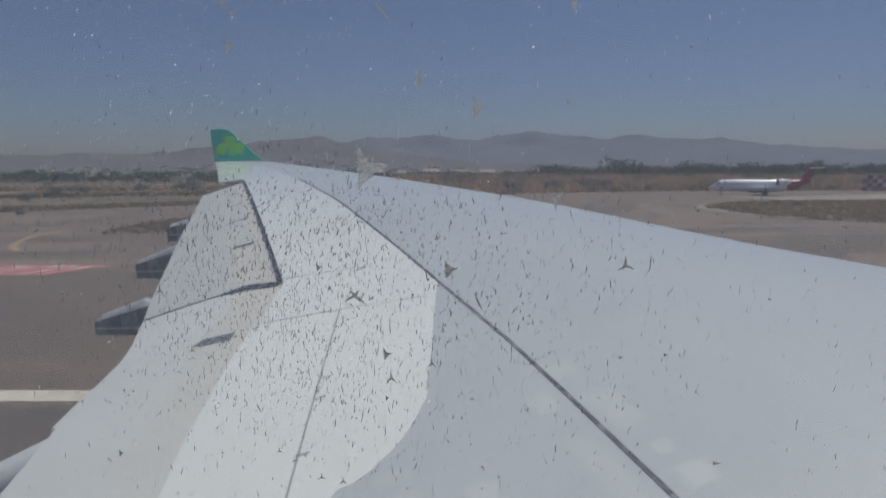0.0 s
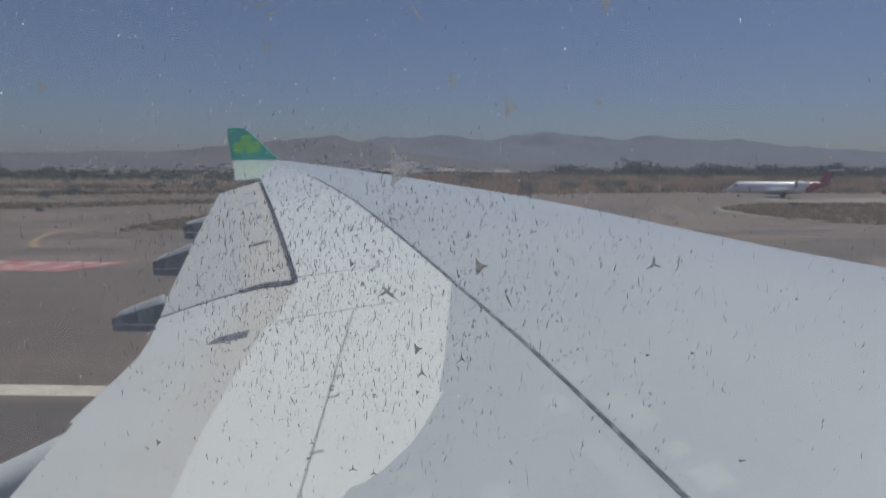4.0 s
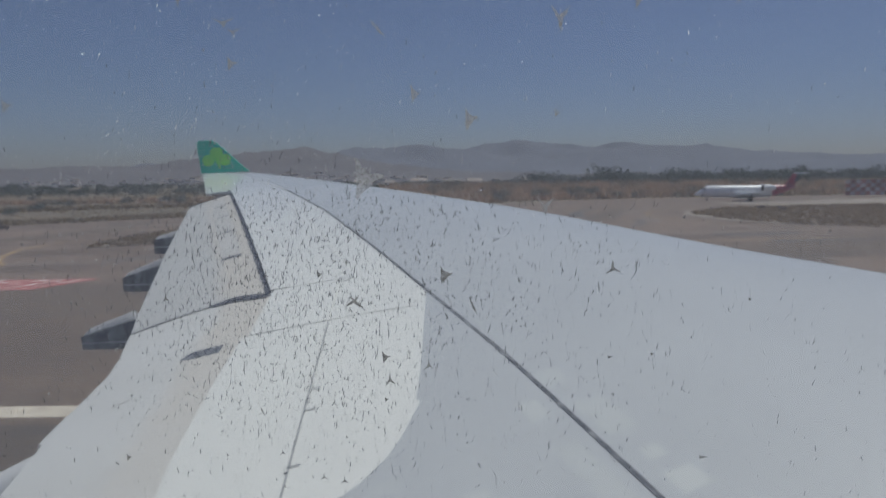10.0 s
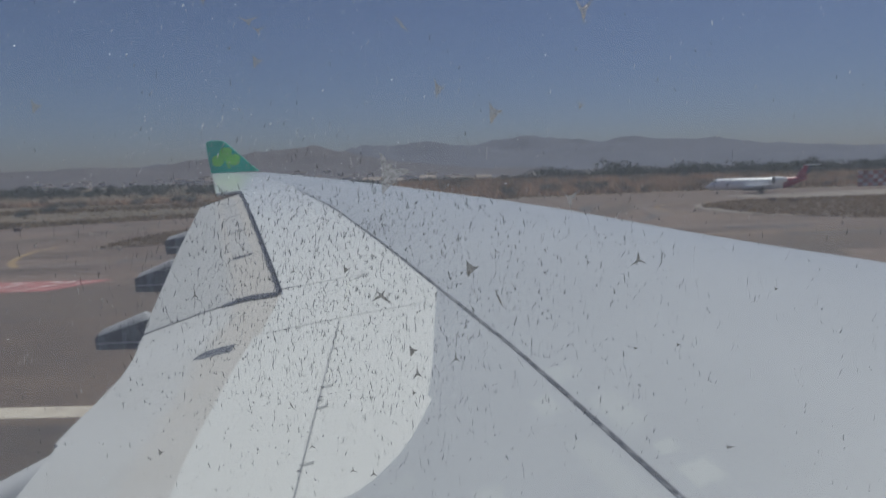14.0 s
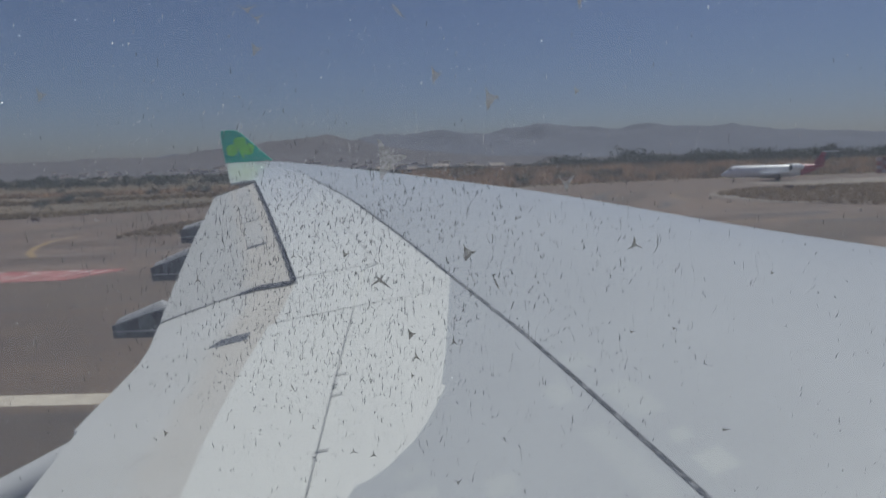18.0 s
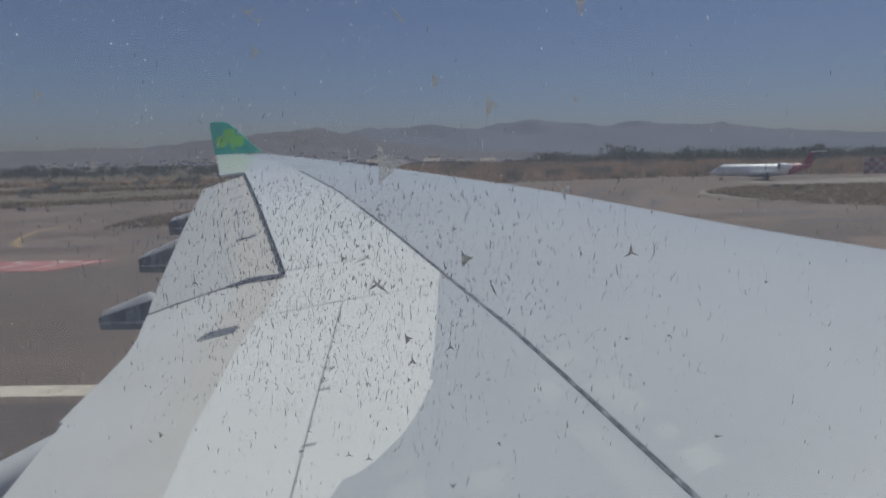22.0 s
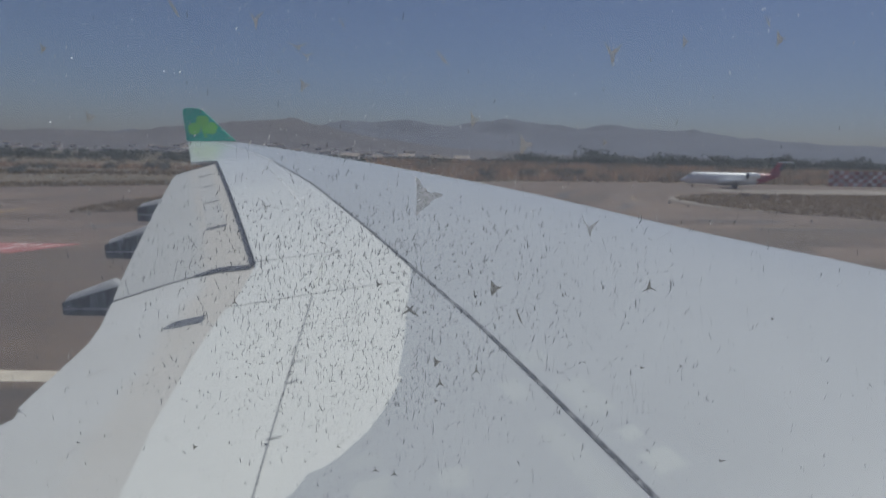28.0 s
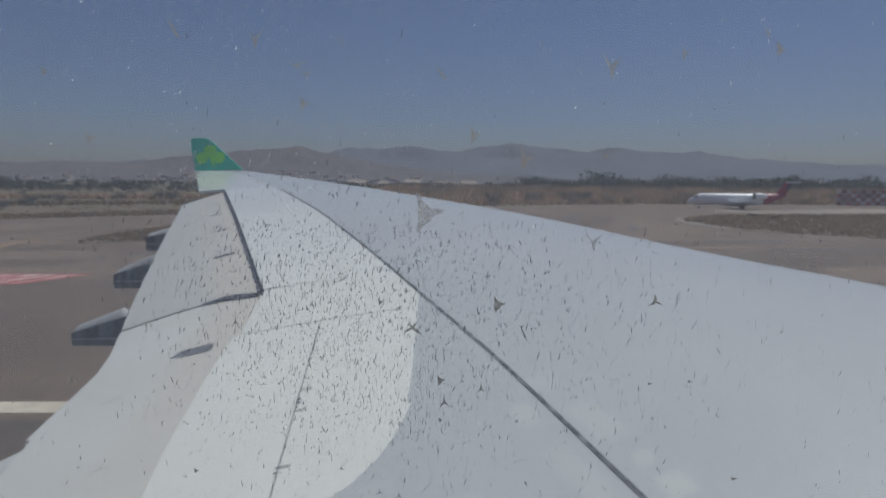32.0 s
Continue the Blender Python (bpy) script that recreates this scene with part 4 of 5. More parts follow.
        solid("wheel", [(-10.12 + b, o + a, 0.26 + c) for a, b, c in gv], gf, TYRE, ng)
    return jet


regional_jet(75.2, 169.8, -13).scale = (0.845, 0.95, 1.07)


# ---------------------------------------------------------------- the airliner: wing
liner = thing("airliner", "white and grey airliner with lowered flaps and green winglet", "aeroplane")
CREST_Y = [0, 3, 6, 8.1, 10.6, 14.2, 18.3, 22.5, 26.8, 28]
CREST_Z = [3.55, 3.88, 4.25, 4.51, 4.82, 5.21, 5.54, 5.78, 6.0, 6.06]
LEAD_Y = [0.3, 3, 6, 8.1, 9.5, 10.6, 12.8, 14.2, 16, 18.2, 21.3, 24.5, 27]
LEAD_Z = [3.6, 3.92, 4.27, 4.51, 4.62, 4.735, 4.985, 5.118, 5.255, 5.425, 5.63, 5.825, 5.97]
fine_y = np.linspace(-2, 30, 1601)
soft = np.ones(61) / 61


def softened(py, pz):
    return np.convolve(np.interp(fine_y, [-4] + py + [32], [2 * pz[0] - pz[1]] + pz + [pz[-1] + 0.2]), soft, mode="same")


crest_z, lead_z = softened(CREST_Y, CREST_Z), softened(LEAD_Y, LEAD_Z)


def crest(y):
    return float(np.interp(y, fine_y, lead_z))


def lead_x(y):
    return 10.1 - 0.62 * y


def top_z(x, y):
    """Upper skin of the wing: highest just behind the leading edge, falling aft."""
    back = max(0.0, lead_x(y) - x)
    drop = crest(y) - float(np.interp(y, fine_y, crest_z))
    return crest(y) - drop * (1 - math.exp(-back / 0.9)) - 0.0137 * back * back


def spoiler_x(y):
    """Rear edge of the spoilers, which steps back between two of them."""
    if y > 9.549:
        return rear_x(y) + 0.03
    return -2.15 if y > 8.17 else float(np.interp(y, [4.5, 5.4, 6.0, 7.3, 8.17], [-2.2, -2.235, -2.28, -2.27, -2.225]))


def rear_x(y):
    """Line from which the flaps leave the wing."""
    return -2.2 if y < 9.5 else -2.2 - 0.333 * (y - 9.5)


def hinge_x(y):
    return -1.14 - 0.02 * max(0.0, y - 4.6) if y < 9.5 else -1.08 - 0.341 * (y - 9.6)


def line_x(y):
    """Black sealant line between the grey box and the pale rear skin."""
    return float(np.interp(y, [0.3, 4.19, 5.73, 6.76, 8.68, 10.28, 13.89, 18.59, 22.57, 25.07, 26.8], [2.86, 1.505, 0.995, 0.645, -0.08, -0.675, -2.02, -3.89, -5.6, -6.81, -7.75]))


PAINT_Y = [3.7, 4.2, 4.55, 4.79, 4.965, 4.995, 5.10, 5.34, 5.55, 5.78, 6.05, 6.10, 6.4, 6.65, 7.62, 8.2, 8.68]


def paint_x(y):
    """Edge of the grey paint: the black line outboard, a round sweep inboard."""
    if y > 8.68:
        return line_x(y)
    return float(np.interp(y, PAINT_Y, [-2.2, -1.62, -1.17, -0.848, -0.774, -0.674, -0.548, -0.367, -0.27, -0.196, -0.117, -0.156, -0.135, -0.12, -0.10, -0.085, -0.075]))


def trail_x(y):
    """Rear edge of the fixed skin: spoiler edge, then the aileron beyond the flap."""
    return rear_x(y) if y < 18.9 else float(np.interp(y, [18.9, 19.0, 26.8], [-5.95, -6.0, -8.56]))


def ys(a, b, step=0.25):
    return list(np.linspace(a, b, max(2, int(round((b - a) / step)) + 1)))


RIBS = sorted(set(round(y, 4) for y in ys(3.7, 26.8, 0.15) + PAINT_Y))


def skin(name, xa, xb, y0, y1, mat, parent, label="", lift=0.0, thick=0.05, n=10, step=0.2):
    def f(s, y):
        x = xa(y) + (xb(y) - xa(y)) * s
        return (x, y, top_z(x, y) + lift)
    stations = [y0] + [y for y in RIBS if y0 + 0.004 < y < y1 - 0.004] + [y1] if y1 > 3.7 else ys(y0, y1, step)
    return solid(name, *slab(f, list(np.linspace(0, 1, n)), stations, thick), mat, liner if parent is None else parent, label, True)


def flat_normals(ob):
    """Crisp rims: only the gently bent top stays smooth."""
    m = ob.data
    m.set_sharp_from_angle(angle=radians(35))


wing = skin("wing_skin", lead_x, paint_x, 3.7, 26.8, GREY, None, "grey-painted forward wing skin", n=22, step=0.12)
flat_normals(wing)
flat_normals(skin("wing_root_skin", lead_x, lambda y: -2.2, 0.3, 3.7, GREY, None, "grey-painted wing root skin", n=22))
rear = skin("rear_wing_skin", paint_x, lambda y: max(rear_x(y), hinge_x(y)) if y < 18.9 else trail_x(y), 4.55, 9.5, WHITE, None, "white-painted rear wing skin", step=0.12)
flat_normals(rear)
flat_normals(skin("rear_wing_skin", paint_x, lambda y: hinge_x(y), 9.5, 18.9, WHITE, None, "white-painted rear wing skin", step=0.2))
flat_normals(skin("outer_wing_skin", paint_x, trail_x, 18.9, 26.8, WHITE, None, "white-painted outer wing and aileron", step=0.2))
flat_normals(skin("rear_wing_skin", paint_x, lambda y: -2.2, 3.7, 4.55, WHITE, None, "white-painted rear wing skin", step=0.1))


def nose(s, y):
    a = math.pi * s
    k = 0.35 + 0.65 * (1 - y / 27)
    return (lead_x(y) + 0.42 * k * math.sin(a), y, crest(y) - 0.42 * k * (1 - math.cos(a)))


flat_normals(solid("leading_edge", *sheet(nose, list(np.linspace(0, 1, 12)), ys(0.3, 26.8, 0.4)), GREY, liner, "rounded grey leading edge", True))


def belly(s, y):
    k = 0.35 + 0.65 * (1 - y / 27)
    x = lead_x(y) + (trail_x(y) - lead_x(y)) * s
    return (x, y, top_z(x, y) - 0.06 - (0.78 * k) * (1 - s) ** 0.8 * (1 + 1.1 * s))


solid("wing_underside", *sheet(belly, list(np.linspace(0, 1, 14)), ys(0.3, 26.8, 0.5)), FAIR, liner, "grey wing underside", True)

# spoilers
flat_normals(skin("spoiler_bay", lambda y: hinge_x(y) + 0.03, lambda y: rear_x(y) + 0.03, 4.56, 18.88, WHITE, None, "white skin under the spoilers", lift=-0.014, thick=0.02, n=6))
SP = [(4.55, 8.169), (8.172, 9.550), (9.553, 11.4), (11.404, 13.2), (13.204, 15.0), (15.004, 16.8), (16.804, 18.9)]
for a, b in SP:
    flat_normals(skin("spoiler", lambda y: hinge_x(y) - 0.012, spoiler_x, a, b, WHITE, None, "white spoiler panel", lift=0.004, thick=0.06, n=6))


def strip(name, fx, y0, y1, width, mat, parent, lift=0.006, label="", step=0.15):
    def f(s, y):
        x = fx(y) + width * (s - 0.5)
        return (x, y, top_z(x, y) + lift)
    return solid(name, *slab(f, [0, 0.5, 1], ys(y0, y1, step), 0.004), mat, parent, label)


strip("sealant_line", line_x, 0.4, 18.0, 0.040, SEAL, wing, 0.006, "black sealant line along the wing")
strip("sealant_line", line_x, 18.0, 26.0, 0.045, PANEL_LINE, wing, 0.006, "thin dark joint along the outer wing")
strip("hinge_line", lambda y: hinge_x(y), 4.0, 8.14, 0.019, HINGE_LINE, rear, 0.008, "grey hinge joint of the spoiler")
strip("hinge_line", lambda y: hinge_x(y), 9.6, 15.4, 0.035, PANEL_FAINT, rear, 0.008, "grey hinge joint of the spoilers")


def chord_line(y, xa, xb, width=0.02, mat=PANEL_FAINT, parent=None):
    def f(x, s):
        return (x, y + width * (s - 0.5), top_z(x, y) + 0.008)
    return solid("panel_joint", *slab(f, list(np.linspace(xa, xb, 12)), [0, 1], 0.004), mat, parent or rear)


chord_line(8.19, -2.15, -1.18, 0.011, PANEL_LINE)
chord_line(8.20, -1.18, -0.18, 0.006)
chord_line(9.56, -1.97, -1.05, 0.009)
chord_line(9.575, -2.2, -1.97, 0.03, HINGE_LINE)


def on_top(x, y, lift=0.006):
    return (x, y, top_z(x, y) + lift)


def decal(name, x, y, w, d, turn, mat, parent, label="", lift=0.002):
    """Thin square patch lying on the skin."""
    c, s = math.cos(radians(turn)), math.sin(radians(turn))

    def f(u, v):
        px, py = x + u * w * c - v * d * s, y + u * w * s + v * d * c
        return on_top(px, py, lift)
    return solid(name, *slab(f, [-0.5, 0, 0.5], [-0.5, 0, 0.5], 0.002), mat, parent, label)


for x, y, w, d, m in ((-1.15, 7.41, 0.08, 0.012, HINGE_LINE), (-1.135, 6.63, 0.11, 0.014, HINGE_LINE), (-1.083, 6.62, 0.012, 0.02, SLOT), (-1.165, 6.45, 0.045, 0.014, SLOT), (-1.163, 6.39, 0.045, 0.012, SLOT),
                    (-1.125, 6.27, 0.11, 0.014, HINGE_LINE), (-1.08, 6.29, 0.013, 0.02, SLOT), (-1.12, 5.47, 0.12, 0.013, HINGE_LINE), (-1.17, 5.40, 0.03, 0.014, SLOT)):
    decal("hinge_bracket", x, y, w, d, 0, m, rear, "small dark hinge bracket", 0.013)


# flaps, lowered: they leave the spoiler edge a step down and slope away
def flap_end(y):
    return float(np.interp(y, [0.3, 6.0, 6.8, 7.04, 7.075, 7.4, 7.7, 8.0, 8.3, 8.75, 9.2, 18.15, 18.9], [-3.96, -3.96, -3.963, -3.975, -4.035, -3.995, -3.935, -3.895, -3.86, -3.92, -4.05, -6.2, -6.38]))


def flap_z(x, y):
    r = rear_x(y)
    k = 0.28 if y < 9.5 else 0.28 + 0.0075 * (y - 9.5)
    d = r - x
    return top_z(r, y) - 0.05 - k * d - 0.05 * math.sin(max(0.0, min(1.0, d / 1.9)) * math.pi) * -0.6


def joint_y(x):
    """How far the joint between the two flaps bows outboard along its length."""
    return float(np.interp(x, [-4.2, -3.4, -2.95, -2.7, -2.45, -2.2], [0.075, 0.135, 0.175, 0.20, 0.12, 0.02]))


def bowed(x, y):
    return y + joint_y(x) * max(0.0, 1 - abs(y - 9.5) / 0.9)


def flap(name, y0, y1, label, mat=FLAP):
    def f(s, y):
        x = rear_x(y) + 0.12 + (flap_end(y) - rear_x(y) - 0.12) * s
        y = bowed(x, y)
        return (x, y, flap_z(x, y))
    ob = solid(name, *slab(f, list(np.linspace(0, 1, 14)), sorted(set(ys(y0, y1, 0.12) + ([7.04, 7.075] if y0 < 7 else []))), 0.045), mat, liner, label, True)
    flat_normals(ob)
    return ob


inner = flap("inboard_flap", 0.4, 9.475, "white inboard flap, lowered", INNER_FLAP)
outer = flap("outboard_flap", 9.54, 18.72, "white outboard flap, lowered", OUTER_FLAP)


def flap_strip(name, line, width, mat, parent, label="", lift=0.006):
    """A band of changing width along a line of (x, y, share of width) on the flap."""
    pts = curve_through(line, 6)
    v = [(x, y + width * k * e, flap_z(x, y + width * k * e) + lift) for x, y, k in pts for e in (-0.5, 0.5)]
    low = [(x, y, z - 0.004) for x, y, z in v]
    n = len(v)
    f = [(i, i + 1, i + 3, i + 2) for i in range(0, n - 2, 2)]
    f += [tuple(n + j for j in reversed(q)) for q in f] + [(i + n, i + 2 + n, i + 2, i) for i in range(0, n - 2, 2)] + [(i + 1, i + 3, i + 3 + n, i + 1 + n) for i in range(0, n - 2, 2)]
    return solid(name, v + low, f, mat, parent, label)


def flap_patch(name, x0, x1, y0, y1, mat, parent, label="", lift=0.004, taper=0.0):
    mid = (y0 + y1) / 2

    def f(x, y):
        k = 1 - taper * (1 - (x - x0) / (x1 - x0)) ** 2
        return (x, mid + (y - mid) * k, flap_z(x, y) + lift)
    return solid(name, *slab(f, list(np.linspace(x0, x1, 9)), ys(y0, y1, 0.2), 0.004), mat, parent, label)


flap_strip("flap_slot", [(-2.93, 8.085, 0.06), (-2.88, 8.13, 0.55), (-2.80, 8.14, 0.95), (-2.62, 8.14, 1.0), (-2.46, 8.135, 1.0)], 0.19, SLOT_PALE, inner, "dark slot in the flap", 0.006)


def scuff(points, width, mat, label=""):
    """Thin uneven crack or scrape following points on the flap."""
    v, f = ribbon(curve_through(points, 5), width, 0)
    v = [(x, y, flap_z(x, y) + 0.004) for x, y, _ in v]
    solid("scuff", v, f, mat, inner, label)


for pts, w in (([(-3.02, 5.55), (-2.96, 5.7), (-3.0, 5.9), (-2.9, 6.1)], 0.005), ([(-2.9, 6.1), (-2.78, 6.12)], 0.006), ([(-3.45, 7.35), (-3.3, 7.42), (-3.2, 7.43)], 0.011), ([(-2.62, 7.0), (-2.58, 7.5), (-2.66, 7.9)], 0.005)):
    scuff(pts, w, SOOT, "thin brownish scuff on the flap paint")


# dark gap at the flap ends, and the track marks on the outboard flap
def gap(s, y):
    x = -2.2 + (flap_end(9.5) + 2.2) * s
    y = bowed(x, y)
    return (x, y, flap_z(x, y) - 0.03)


solid("flap_gap", *slab(gap, list(np.linspace(0, 1, 14)), [9.46, 9.51, 9.56], 0.02), SLOT_WORN, liner, "dark gap between the flaps")


# dark strip on the flap: edge seal plus the gap's shade, painted in
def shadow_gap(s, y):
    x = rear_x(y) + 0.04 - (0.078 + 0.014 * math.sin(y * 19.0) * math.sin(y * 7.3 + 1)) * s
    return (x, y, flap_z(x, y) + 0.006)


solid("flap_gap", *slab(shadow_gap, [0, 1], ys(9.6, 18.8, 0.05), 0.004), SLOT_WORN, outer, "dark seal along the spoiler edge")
flap_strip("flap_end_seal", [(-3.05, 9.655, 0.3), (-2.9, 9.665, 0.8), (-2.7, 9.675, 1.0), (-2.45, 9.60, 1.0), (-2.23, 9.535, 0.75)], 0.165, SLOT_WORN, inner, "dark rubber end seal", 0.016)
flap_strip("joint_lip", [(-4.12, 9.60, 0.7), (-3.5, 9.64, 1.0), (-3.0, 9.68, 1.0), (-2.8, 9.72, 0.7), (-2.5, 9.72, 0.5)], 0.042, HINGE_LINE, outer, "thin grimy lip of the flap joint", 0.008)
flap_patch("flap_end_seal", -6.25, -5.3, 18.60, 18.74, SLOT, outer, "dark end of the outboard flap", 0.006)
for y, d, w in ((11.85, 0.30, 0.13), (13.75, 0.27, 0.10), (15.5, 0.25, 0.09), (17.0, 0.24, 0.08)):
    flap_patch("track_mark", rear_x(y) - 0.24 - d, rear_x(y) - 0.20, y - w / 2, y + w / 2, HINGE_LINE if y > 13 else SLOT_PALE, outer, "", 0.007)


def cover_panel(y0, y1):
    """Beige cover plate between two track marks on the outboard flap."""
    def f(s, y):
        x = rear_x(y) - 0.20 - 0.34 * s
        return (x, y, flap_z(x, y) + 0.003)
    solid("cover_panel", *slab(f, [0, 0.5, 1], ys(y0, y1, 0.2), 0.003), BEIGE, outer, "beige cover plate on the flap")


for a, b in ((12.0, 13.62), (13.86, 15.4), (15.6, 16.9), (17.1, 18.2)):
    cover_panel(a, b)

# flap track fairings
def fairing(y, x_tail, z_top, z_low, slope, length, w, label, mat=FAIR, droop=0.0):
    """Canoe under the flap: flat bottom, roof rising forward, blunt tail."""
    st, n = 14, 20
    verts, faces = [], []
    for i in range(st):
        d = length * (i / (st - 1)) ** 1.3
        end = 0.82 if i == 0 else 1.0
        zt, zl = z_top + slope * d, z_low + droop * d
        if x_tail + d > flap_end(y) + 0.02:
            zt = min(zt, flap_z(x_tail + d, y) - 0.065)
            zl = min(zl, zt - 0.1)
        mid, hh = (zt + zl) / 2, (zt - zl) / 2 * end
        for j in range(n):
            a = 2 * math.pi * (j + 0.5) / n
            ca, sa = math.cos(a), math.sin(a)
            e = 0.95 if sa > 0 else 0.45
            verts.append((x_tail + d - (0 if i else -0.02), y + w / 2 * end * math.copysign(abs(ca) ** e, ca), mid + hh * math.copysign(abs(sa) ** e, sa)))
    for i in range(st - 1):
        for j in range(n):
            m = (j + 1) % n
            faces.append((i * n + j, i * n + m, (i + 1) * n + m, (i + 1) * n + j))
    faces += [tuple(range(n)), tuple((st - 1) * n + j for j in range(n))]
    ob = solid("flap_track_fairing", verts, faces, mat, liner, label, True)
    flat_normals(ob)
    return ob


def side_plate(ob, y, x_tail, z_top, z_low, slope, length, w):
    """Dark mottled inboard cheek of a fairing."""
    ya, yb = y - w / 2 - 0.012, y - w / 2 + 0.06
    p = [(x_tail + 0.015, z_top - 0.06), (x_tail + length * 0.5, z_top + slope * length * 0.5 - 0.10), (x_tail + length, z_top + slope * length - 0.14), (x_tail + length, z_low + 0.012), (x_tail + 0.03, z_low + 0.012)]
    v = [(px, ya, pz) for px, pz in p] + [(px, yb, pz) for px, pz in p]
    solid("side_plate", v, [(0, 1, 2, 3, 4), (9, 8, 7, 6, 5)] + [(i, i + 5, (i + 1) % 5 + 5, (i + 1) % 5) for i in range(5)], FAIR_DARK, ob, "dark mottled side of the fairing", bevel=0.006)
    zm = z_low + 0.42 * (z_top - z_low)
    q = [(x_tail + 0.03, zm + 0.012), (x_tail + length, zm + 0.03), (x_tail + length, zm), (x_tail + 0.03, zm - 0.012)]
    v = [(px, ya - 0.008, pz) for px, pz in q] + [(px, ya + 0.004, pz) for px, pz in q]
    solid("rub_strip", v, [(0, 1, 2, 3), (7, 6, 5, 4), (0, 4, 5, 1), (1, 5, 6, 2), (2, 6, 7, 3), (3, 7, 4, 0)], FAIR, ob, "thin grey strip along the fairing side")


for y, xt, zt, zl, sl, ln in ((10.4, -5.12, 3.46, 3.20, 0.40, 1.9), (13.5, -5.84, 3.90, 3.57, 0.42, 1.9), (16.5, -6.40, 4.37, 3.98, 0.30, 1.7)):
    fb = fairing(y, xt, zt, zl, sl, ln, 0.40, "grey flap track fairing with a mottled dark side")
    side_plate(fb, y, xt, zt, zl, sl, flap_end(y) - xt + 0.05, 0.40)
fairing(7.0, -5.6, 2.10, 1.62, 0.50, 2.6, 0.8, "pale rounded inboard flap track fairing", FLAP, 0.38)

# winglet with a plain leaf-coloured emblem
WL = [(-8.60, 5.97), (-6.80, 6.02), (-7.05, 6.21), (-7.216, 6.345), (-7.548, 6.64), (-7.918, 6.955), (-8.10, 7.105), (-8.26, 7.185), (-8.5, 7.205), (-8.76, 7.195), (-8.86, 7.13), (-8.80, 6.80), (-8.70, 6.40)]


def cant(x, z, side):
    return (x, 26.85 + (z - 5.98) * 0.32 + side, z)


n = len(WL)
wl = solid("winglet", [cant(x, z, -0.035) for x, z in WL] + [cant(x, z, 0.035) for x, z in WL], [tuple(range(n)), tuple(range(2 * n - 1, n - 1, -1))] + [(i, (i + 1) % n, (i + 1) % n + n, i + n) for i in range(n)], GREEN, liner, "emerald green winglet", bevel=0.015)
ev, ef = [], []
for cx, cz, turn in ((-8.09, 6.74, 90), (-8.37, 6.44, 195), (-7.74, 6.47, -8)):          # three notched leaves round a middle
    k = len(ev)
    for a in np.linspace(0, 2 * math.pi, 25)[:-1]:
        r = 0.24 - 0.045 * math.exp(-(min(a, 2 * math.pi - a) / 0.3) ** 2)
        q = a + radians(turn)
        ev.append(cant(cx + r * math.cos(q), cz + 0.92 * r * math.sin(q), -0.042 - 0.0009 * k / 24))
    ef.append(tuple(range(k, k + 24)))
k = len(ev)
ev += [cant(x, z, -0.0455) for x, z in ((-8.15, 6.56), (-7.97, 6.56), (-7.93, 6.3), (-7.86, 6.14), (-7.93, 6.12), (-8.02, 6.28))]
ef.append(tuple(range(k, k + 6)))
em = new("emblem", mesh("emblem", ev, ef, LIME))
em.parent = wl
tagged(em, "plain lime green emblem")

# ---------------------------------------------------------------- fuselage round the camera, with one window opening
YC, ZC, RO, RI = -2.57, 5.2, 2.82, 2.70
WX, WZ0, WZ1 = 0.32, 5.30, 5.87


def hull(r, mat, name, label):
    a0, a1 = math.asin((WZ0 - ZC) / r), math.asin((WZ1 - ZC) / r)
    angs = [a0, a1] + list(np.linspace(a1, a0 + 2 * math.pi, 44))[1:-1]
    xs_ = [-10, -WX, WX, 14]
    m = len(angs)
    v = [(x, YC + r * math.cos(a), ZC + r * math.sin(a)) for x in xs_ for a in angs]
    f = []
    for i in range(3):
        for j in range(m):
            if i == 1 and j == 0:
                continue
            k = (j + 1) % m
            f.append((i * m + j, i * m + k, (i + 1) * m + k, (i + 1) * m + j))
    f += [tuple(range(m)), tuple(3 * m + j for j in range(m))]
    y0, y1 = YC + r * math.cos(a0), YC + r * math.cos(a1)
    base = len(v)
    ring = []
    for i in range(48):
        a = 2 * math.pi * (i + 0.5) / 48
        ca, sa = math.cos(a), math.sin(a)
        hx = 0.165 * math.copysign(abs(ca) ** 0.5, ca)
        hz = 5.585 + 0.205 * math.copysign(abs(sa) ** 0.5, sa)
        q = max(abs(ca) / WX, abs(sa) / ((WZ1 - WZ0) / 2))
        ox, oz = ca / q, 5.585 + sa / q
        for x, z in ((ox, oz), (hx, hz)):
            v.append((x, y0 + (y1 - y0) * (z - WZ0) / (WZ1 - WZ0), z))
        ring.append(v[-1])
    for i in range(48):
        p, q = base + 2 * i, base + 2 * ((i + 1) % 48)
        f.append((p, p + 1, q + 1, q))
    ob = new(name, mesh(name, v, f, mat, False))
    ob.parent = liner
    tagged(ob, label)
    return ring


ro = hull(RO, SHELL, "fuselage", "white fuselage skin")
ri = hull(RI, LINING, "cabin_lining", "dark plain cabin lining")
solid("window_reveal", ro + ri, [(i, (i + 1) % 48, (i + 1) % 48 + 48, i + 48) for i in range(48)], LINING, liner, "plain window reveal", True)

